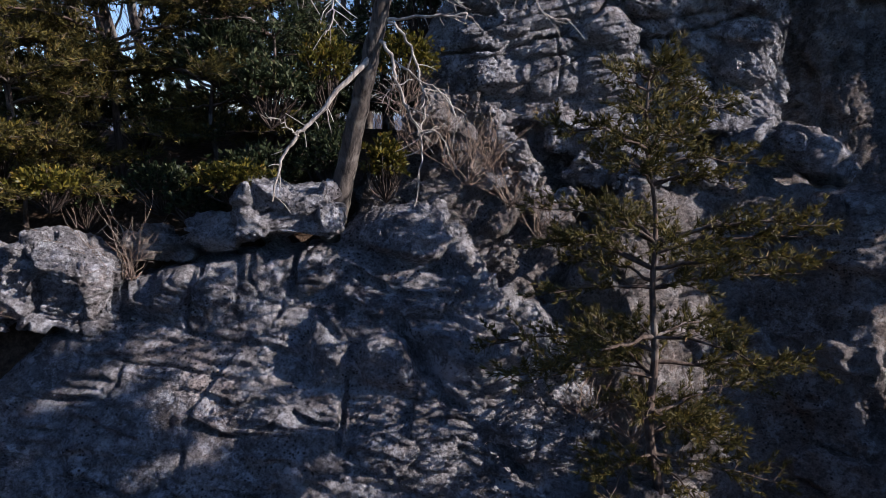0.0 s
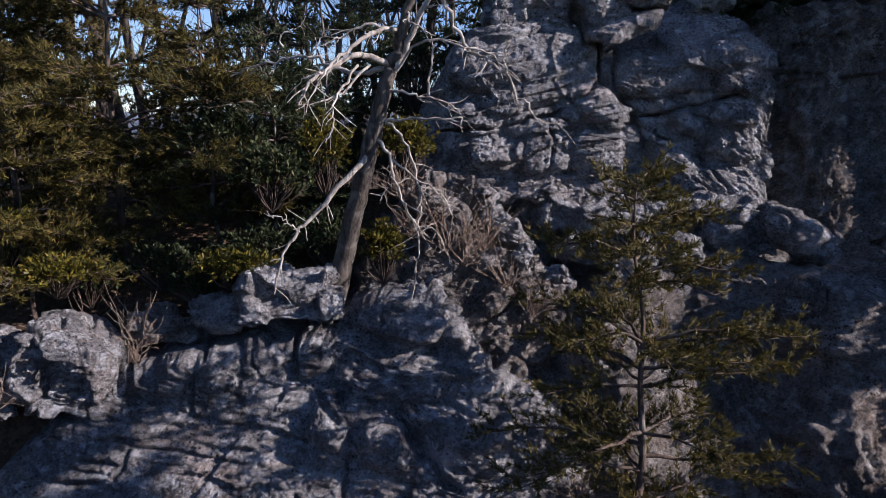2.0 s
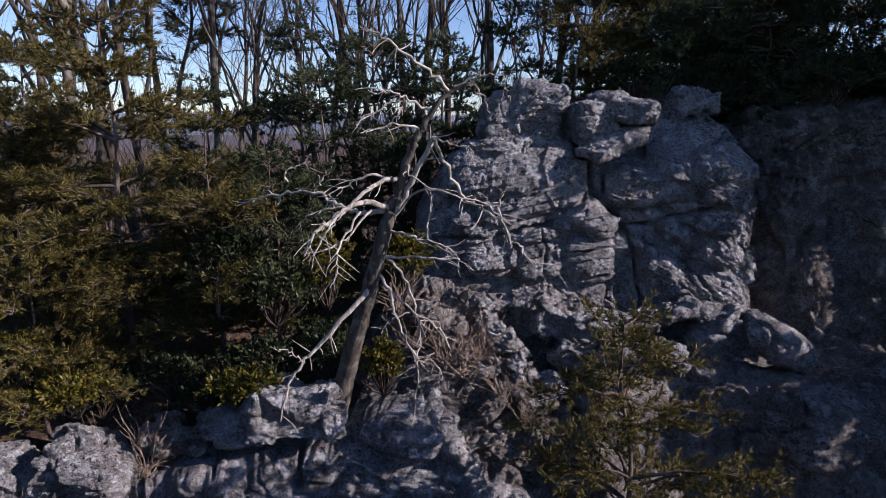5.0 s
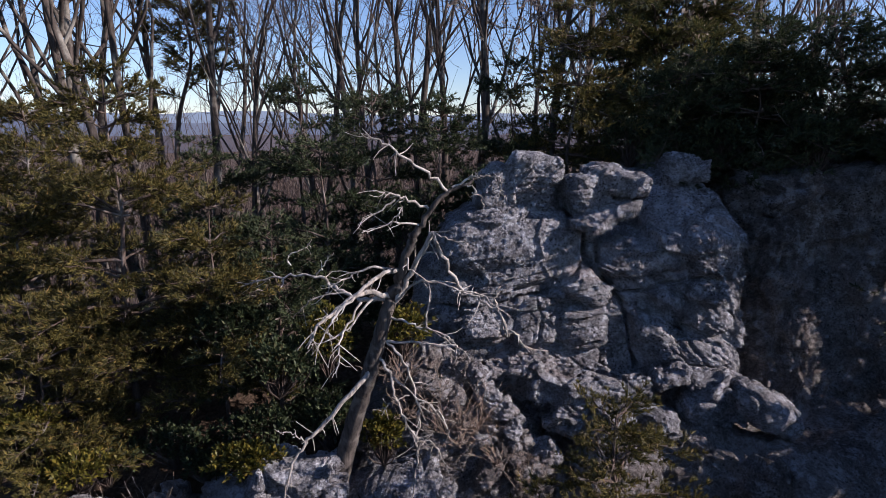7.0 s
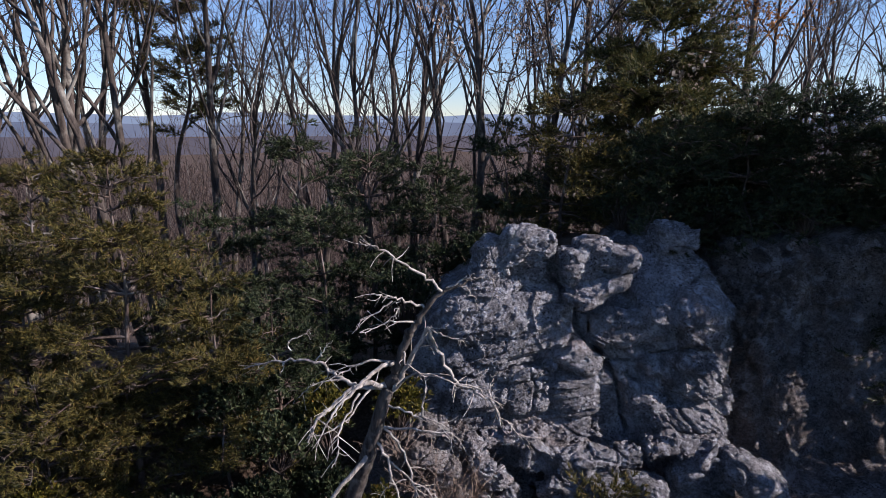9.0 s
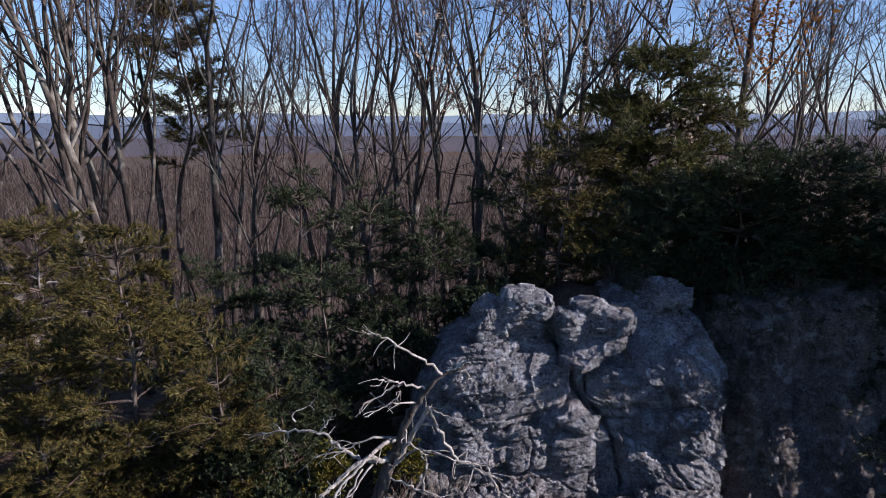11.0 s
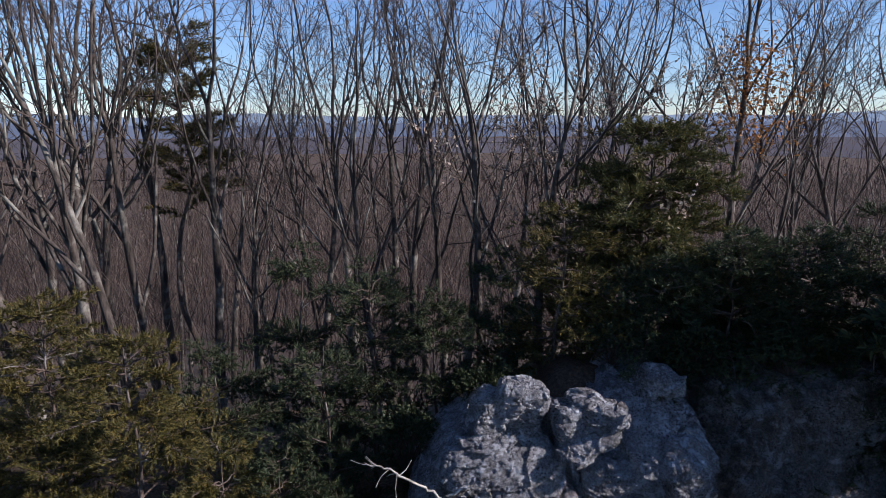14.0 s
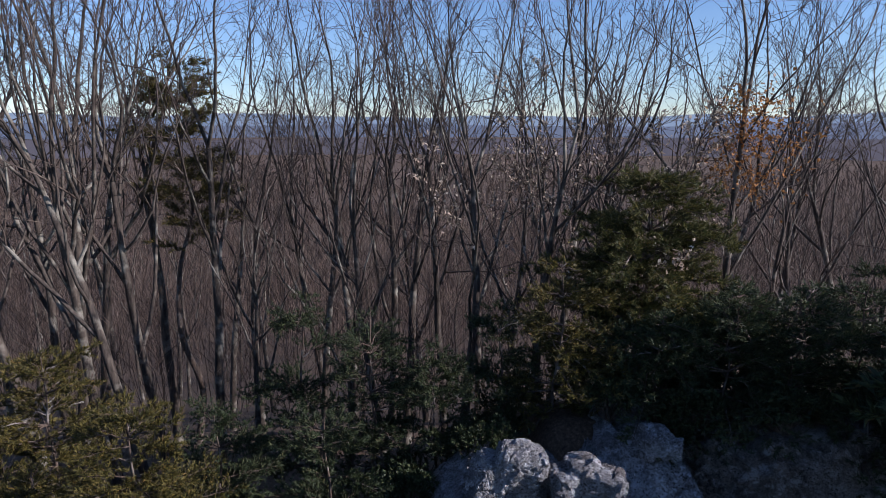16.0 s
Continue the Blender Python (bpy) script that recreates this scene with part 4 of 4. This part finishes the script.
for pts, r0, r1 in snag_limbs:
    line, rad = spline(pts, [0.82 * r0, 0.85 * r1], 5, 0.014, snag_rng)
    limb = part("limb", tubes([(line, rad)], 7), BARK_DEAD, snag)
    twigs = []
    span = np.linalg.norm(line[-1] - line[0])
    for _ in range(int(3 + span * 7)):
        k = snag_rng.randint(len(line) // 3, len(line))
        way = unit(line[min(k + 1, len(line) - 1)] - line[k - 1])
        tip = line[k] + unit(way + snag_rng.normal(0, 0.75, 3) + np.array((0, 0, -0.25))) * snag_rng.uniform(0.06, 0.38) * min(1, span)
        twigs.append(spline([line[k], (line[k] + tip) / 2 + snag_rng.normal(0, 0.015, 3), tip], [min(0.009, rad[k] * 0.6), 0.0035], 2))
    tagged(part("twigwork", tubes(twigs, 5), BARK_DEAD, limb), kind="stuff")

# the pine before the lower cliff
pine("sparse yellow-green pine rooted on the lower rock", (2.36, 6.15, 4.05), 4.55, (-0.28, 0.45), 0.12, 24, 5, 1.45, 0.085, 12, 11, girth=0.0125, dens=1.15, width=0.014, taper=0.28, fine=True, bend=0.009, gaps=0.45, droop=0.12)

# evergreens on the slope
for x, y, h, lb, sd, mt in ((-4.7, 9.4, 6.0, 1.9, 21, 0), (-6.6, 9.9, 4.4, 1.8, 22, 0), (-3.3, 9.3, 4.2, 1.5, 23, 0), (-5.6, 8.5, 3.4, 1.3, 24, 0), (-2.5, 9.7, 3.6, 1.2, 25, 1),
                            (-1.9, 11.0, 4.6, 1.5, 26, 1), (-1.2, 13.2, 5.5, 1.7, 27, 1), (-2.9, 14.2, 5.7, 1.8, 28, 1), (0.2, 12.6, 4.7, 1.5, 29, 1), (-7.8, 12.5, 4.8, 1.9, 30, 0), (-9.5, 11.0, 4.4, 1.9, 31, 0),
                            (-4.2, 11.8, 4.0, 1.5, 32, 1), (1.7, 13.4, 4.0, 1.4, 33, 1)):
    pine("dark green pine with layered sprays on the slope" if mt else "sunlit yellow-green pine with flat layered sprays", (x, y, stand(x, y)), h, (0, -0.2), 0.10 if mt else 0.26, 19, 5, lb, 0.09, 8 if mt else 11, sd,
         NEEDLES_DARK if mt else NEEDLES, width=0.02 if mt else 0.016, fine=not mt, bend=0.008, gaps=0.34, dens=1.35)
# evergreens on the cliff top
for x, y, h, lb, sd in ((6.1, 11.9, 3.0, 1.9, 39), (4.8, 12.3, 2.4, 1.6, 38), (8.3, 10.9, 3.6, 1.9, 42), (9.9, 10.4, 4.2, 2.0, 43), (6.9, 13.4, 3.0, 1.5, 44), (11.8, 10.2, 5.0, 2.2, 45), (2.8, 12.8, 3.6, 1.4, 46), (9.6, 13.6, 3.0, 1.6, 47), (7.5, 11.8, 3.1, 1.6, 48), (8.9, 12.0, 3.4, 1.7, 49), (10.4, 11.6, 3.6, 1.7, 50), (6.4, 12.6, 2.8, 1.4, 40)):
    # shade partly put into the colour: dark needles, the lighter ones for 46
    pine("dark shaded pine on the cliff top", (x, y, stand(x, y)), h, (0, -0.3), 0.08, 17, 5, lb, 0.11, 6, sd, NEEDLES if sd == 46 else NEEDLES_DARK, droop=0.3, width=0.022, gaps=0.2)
pine("broad domed pine, sunlit on one side, above the cliff", (5.3, 14.8, stand(5.3, 14.8)), 5.6, (0, -0.2), 0.06, 20, 10, 3.1, 0.13, 8, 41, PINE_DOME, droop=0.22, width=0.022, fine=True, gaps=0.15, taper=0.42, rise=0.9)
# unseen pines beside the drone's flight, added to shade the cliff; kept by the height of their tops
for x, y, top, low, lb, gp, sd in ((9.0, 2.75, 12.4, 9.0, 0.9, 0.05, 51), (8.95, 9.1, 13.0, 11.6, 1.3, 0.05, 53), (10.4, 9.6, 14.6, 11.5, 1.5, 0.05, 54), (11.4, 9.2, 14.6, 12.0, 0.9, 0.15, 55), (9.6, 7.0, 9.2, 3.0, 1.4, 0.1, 56), (11.2, 7.6, 9.7, 4.0, 1.6, 0.1, 57), (8.9, 5.0, 7.3, 2.0, 1.2, 0.2, 58)):
    foot = stand(x, y)
    pine("tall pine with a small dense crown, added out of view for its shade", (x, y, foot), top - foot, (0, 0), (low - foot) / (top - foot), 14, 8, lb, 0.24, 4, sd, NEEDLES_DARK, width=0.07, dens=0.8, taper=0.2, gaps=gp, bend=0.004)
pine("tall pine with a high open crown", (-8.4, 22.0, stand(-8.4, 22)), 13.6, (0.3, 0), 0.6, 24, 5, 1.9, 0.2, 5, 61, NEEDLES, girth=0.010, width=0.026, droop=0.0, gaps=0.42, taper=0.35, rise=1.5)

# laurels and shrubs
for c, r, n, sd in (((-2.65, 7.95, 7.28), (0.62, 0.4, 0.28), 330, 1), ((-4.95, 7.9, 7.2), (0.6, 0.45, 0.3), 260, 2), ((-2.3, 8.6, 8.45), (0.8, 0.5, 0.5), 460, 3),
                    ((-1.6, 8.9, 8.7), (0.5, 0.45, 0.6), 360, 5), ((-0.75, 8.35, 7.45), (0.35, 0.3, 0.45), 240, 6), ((-5.8, 8.2, 7.6), (0.7, 0.5, 0.5), 320, 8),
                    ((-0.5, 9.0, 8.8), (0.5, 0.4, 0.5), 300, 9), ((-3.0, 9.0, 8.9), (0.8, 0.5, 0.5), 420, 10)):
    # bushes under overhanging sprays get dark leaves, the shadow put into their colour
    laurel("yellow-green to shade-darkened laurel bush on the rocky slope", c, r, n, sd, NEEDLES_DARK if sd in (3, 4, 7, 10) else LAUREL)
for c, r, n, sd in (((5.2, 11.2, 11.6), (0.8, 0.5, 0.5), 420, 14), ((6.9, 11.0, 11.6), (1.0, 0.5, 0.5), 460, 15), ((3.7, 11.7, 11.6), (0.7, 0.5, 0.5), 360, 16), ((1.2, 11.6, 10.6), (0.9, 0.5, 0.7), 420, 17), ((-0.4, 11.0, 10.0), (0.8, 0.5, 0.8), 420, 18)):
    # shade put into the leaf colour: NEEDLES_DARK in place of LAUREL
    laurel("shaded laurel on the cliff top, leaves darkened for shade", c, r, n, sd, NEEDLES_DARK)
shrub("dry leafless shrub on the slab's shoulder", (-4.0, 7.85, 6.05), 1.05, 30, 0.8, 1, thick=0.007)
shrub("dry leafless shrub by the split boulder", (-5.5, 7.2, 5.6), 0.8, 18, 0.6, 2)
for x, y, z, h, sd in ((0.35, 8.5, 7.2, 0.9, 3), (0.6, 8.6, 7.4, 0.8, 4), (0.1, 8.55, 7.4, 0.9, 5), (0.9, 8.5, 6.9, 0.7, 6), (-0.3, 8.6, 7.6, 0.9, 7), (1.3, 8.4, 6.5, 0.6, 8), (-0.5, 8.7, 8.1, 0.8, 9)):
    shrub("tangled dry twigs on the broken slope", (x, y, z), h, 18, 0.7, sd, lean=(0, -0.5, 0))
for x, y, z, h, sd in ((2.2, 6.7, 4.4, 0.7, 12), (1.7, 6.9, 4.6, 0.8, 13), (3.0, 6.8, 4.6, 0.7, 14)):
    shrub("brown twigs at the pine's foot", (x, y, z), h, 16, 0.7, sd)

for c, r, n, sd in (((-3.9, 8.75, 7.15), (0.7, 0.4, 0.4), 260, 21), ((-2.6, 8.8, 7.3), (0.8, 0.4, 0.5), 320, 22), ((-1.5, 8.75, 7.5), (0.5, 0.4, 0.5), 260, 23), ((-4.9, 8.6, 7.0), (0.7, 0.4, 0.45), 260, 24), ((-6.3, 8.6, 7.1), (0.8, 0.4, 0.5), 280, 25),
                    ((-3.3, 8.5, 6.9), (0.6, 0.3, 0.3), 200, 26), ((-6.82, 10.60, 8.16), (0.8, 0.5, 0.55), 420, 27), ((-5.99, 10.80, 8.21), (0.8, 0.5, 0.55), 420, 28), ((-5.16, 11.00, 8.08), (0.8, 0.5, 0.55), 420, 29), ((-4.47, 11.20, 8.03), (0.8, 0.5, 0.55), 420, 30)):
    # leaves painted dark for the gloom under the pines
    laurel("shaded laurel thicket between rock and pines, leaves darkened for it", c, r, n, sd, NEEDLES_DARK)
fallen_rng = np.random.RandomState(9)
fallen = [spline([(-12.5, 13.0, 8.6), (-10.6, 13.3, 9.9), (-9.2, 13.5, 10.45), (-8.5, 13.5, 10.75), (-7.7, 13.5, 10.9)], [0.09, 0.05, 0.02], 5, 0.02, fallen_rng)]
for a, b in (((-9.2, 13.5, 10.45), (-8.3, 13.2, 10.3)), ((-8.7, 13.5, 10.7), (-8.2, 13.6, 11.1)), ((-10.2, 13.4, 10.1), (-9.7, 13.3, 10.7))):
    fallen.append(spline([a, tuple((np.array(a) + b) / 2 + 0.05), b], [0.02, 0.006], 4, 0.01, fallen_rng))
tagged(part("fallen_dead_tree", tubes(fallen, 6), BARK_DEAD), "bleached fallen dead tree leaning in the woods", "dead tree")

# leafless trees
KINDS = [bare_tree("tall leafless oak with lichen-grey bark", 100 + k, 15.0, 0.15 + 0.015 * (k % 3), (0.5, 0.4, 0.58)[k % 3], (0.66, 0.74, 0.58)[k % 3]) for k in range(8)]
SPOTS = ((-9.5, 15, 0.95, -8), (-9.75, 17, 1.1, -3), (-10.5, 20, 1.0, 2), (-6.95, 14.9, 0.95, -13), (-7.9, 18, 0.95, -5), (-9.1, 22, 1.05, 1), (-6.7, 19.5, 1.08, 0), (-5.9, 21.5, 0.9, -2),
         (-3.45, 20, 0.95, 1), (-4.0, 26, 1.1, -2), (-2.8, 23.3, 1.1, -1), (-1.3, 19, 0.9, -6), (-1.25, 22, 1.05, 2), (-0.6, 20, 0.95, 0), (0.75, 20, 1.0, -1), (1.1, 17, 0.9, 6), (2.05, 22, 0.95, 2),
         (3.55, 25, 1.05, 0), (3.1, 16, 0.72, 2), (4.1, 19, 1.0, 5), (6.3, 24, 1.05, 3), (8.8, 26, 1.1, 0), (10.1, 27, 1.05, 4))
RIGHT_SPOTS = ((12.0, 24, 1.02, 0), (14.6, 25, 1.0, 3), (14.5, 23, 0.9, -3), (15.9, 22, 0.9, -9), (15.6, 20, 0.85, 4), (18.8, 23, 1.0, 0), (-13.0, 18, 1.0, -4), (-15.0, 22, 1.05, 2), (-11.6, 16.2, 0.8, 0), (-12.4, 25, 1.1, -2), (21.5, 25, 1.0, 0),
               (-8.5, 16.2, 0.95, -6), (-11.0, 18.5, 1.05, -4), (-4.9, 17.2, 0.6, 3), (6.9, 19.5, 0.7, -2), (10.9, 19.0, 0.7, 2), (-2.2, 16.8, 0.6, 1), (-8.2, 25.5, 1.05, 2), (0.2, 27, 1.1, 0))
for k, (x, y, size, tip) in enumerate(SPOTS + RIGHT_SPOTS):
    m = pose(x, y, stand(x, y), 2.0 * math.sin(2.3 * k), tip, 0) @ pose(0, 0, 0, 0, 0, 67 * k) @ Matrix.Diagonal((size, size, size, 1))
    if k < len(KINDS):
        KINDS[k].matrix_basis = m
    else:
        copy_thing(KINDS[k % len(KINDS)], m).matrix_basis = m
FAR_KINDS = [bare_tree("leafless tree on the falling hillside", 120 + k, 14.0, 0.13, 0.35, 0.6, deep=3) for k in range(4)]
wood_rng = np.random.RandomState(77)
for k in range(44):
    y = wood_rng.uniform(28, 66)
    x = wood_rng.uniform(-0.85, 0.85) * y
    m = pose(x, y, stand(x, y), wood_rng.normal(0, 2), wood_rng.normal(0, 3), wood_rng.uniform(0, 360))
    if k < 4:
        FAR_KINDS[k].matrix_basis = m
    else:
        copy_thing(FAR_KINDS[k % 4], m)
orange = bare_tree("leafless oak holding a clump of orange leaves", 131, 13.2, 0.13, 0.4, 0.7, (DRY_LEAVES, 0.7, 0.3, 0.9, (0.0, 0, 7.0), 1.25))
orange.matrix_basis = pose(8.0, 15.8, stand(8.0, 15.8), 0, 0, 40)
for x, y, h, sd in ((3.2, 17.0, 8.5, 141), (6.4, 15.5, 7.0, 142)):
    b = bare_tree("slender young beech with pale withered leaves", sd, h, 0.06, 0.3, 0.6, (PALE_LEAVES, 0.4, 0.3, 1.2), "beech_tree")
    b.matrix_basis = pose(x, y, stand(x, y))


def far_woods(n, y0, y1, seed, height, spread, wmin):
    """Bare crowns by the thousand: one trunk and a fan of branches each."""
    rng = np.random.RandomState(seed)
    y = y0 + (y1 - y0) * rng.rand(n) ** 1.25
    x = rng.uniform(-0.95, 0.95, n) * (y + 8)
    z = ground_z(x, y)
    foot = np.stack([x, y, z], 1)
    h = height * rng.uniform(0.75, 1.2, n)
    wide = np.maximum(wmin, y * 0.0011)
    up = np.array((0, 0, 1.0))

    def strip(a, b, w):
        turn = rng.uniform(0.6, 2.2, len(a))
        s = np.stack([np.sin(turn), np.cos(turn), 0 * turn], 1) * w[:, None] / 2
        return np.stack([a - s, a + s, b + s * 0.3, b - s * 0.3], 1).reshape(-1, 3)
    vs = [strip(foot, foot + up * (h * 0.8)[:, None] + rng.normal(0, 0.9, (n, 3)), wide * 1.15)]
    for k in range(16 if y0 > 200 else 24):
        s = rng.uniform(0.3, 0.85, n)
        a = foot + up * (h * s)[:, None]
        d = rng.normal(0, spread, (n, 3)) + up * rng.uniform(0.5, 1.0, (n, 1))
        vs.append(strip(a, a + d * (h * 0.28 * rng.uniform(0.6, 1.2, n))[:, None], wide * 0.7))
    v = np.concatenate(vs)
    ob = part("far_woods", (v, np.arange(len(v)).reshape(-1, 4)), FAR_TWIGS, smooth=False)
    tagged(ob, "brown leafless winter woods filling the valley", "woods", kind="stuff")


far_woods(330, 15, 34, 4, 5.5, 0.75, 0.02)
far_woods(360, 32, 75, 1, 10, 0.7, 0.032)
far_woods(1800, 70, 260, 2, 13, 0.55, 0.05)
far_woods(3200, 240, 900, 3, 14, 0.6, 0.1)


def sky_blocking_woods(n, seed):
    """Unseen evergreen forest on the slope behind the drone, added to block sky light: coarse boughs on stems."""
    rng = np.random.RandomState(seed)
    a = rng.uniform(-2.2, 1.25, n)
    dist = rng.uniform(12, 28, n)
    foot = np.stack([dist * np.sin(a), -4 - dist * np.cos(a), 0 * a], 1)
    foot[:, 2] = ground_z(foot[:, 0], foot[:, 1]) - 0.3
    h = rng.uniform(9, 14, n)
    pts, ways = [], []
    for k in range(n):
        m = 190
        u = rng.rand(m) ** 0.8
        ang = rng.uniform(0, 2 * math.pi, m)
        r = 3.0 * (1 - u) ** 0.7 * rng.uniform(0.3, 1, m)
        d = np.stack([np.cos(ang), np.sin(ang), 0 * ang], 1)
        pts.append(foot[k] + d * r[:, None] + np.stack([0 * u, 0 * u, h[k] * (0.08 + 0.9 * u)], 1))
        ways.append(d)
    v, f = blades(np.concatenate(pts), np.concatenate(ways), 3, 1.7, 0.9, 0.5, rng, -0.1)
    ob = part("unseen_woods", (v, f), NEEDLES_DARK, smooth=False)
    tagged(ob, "unseen dense dark evergreen woods on the slope facing the cliff, added to block sky light", "woods", kind="stuff")
    stems = [(np.array([foot[k], foot[k] + np.array((0, 0, h[k]))]), np.array((0.3, 0.04))) for k in range(n)]
    tagged(part("trunk_stand", tubes(stems, 6), BARK_PINE, ob), kind="stuff")


sky_blocking_woods(140, 5)
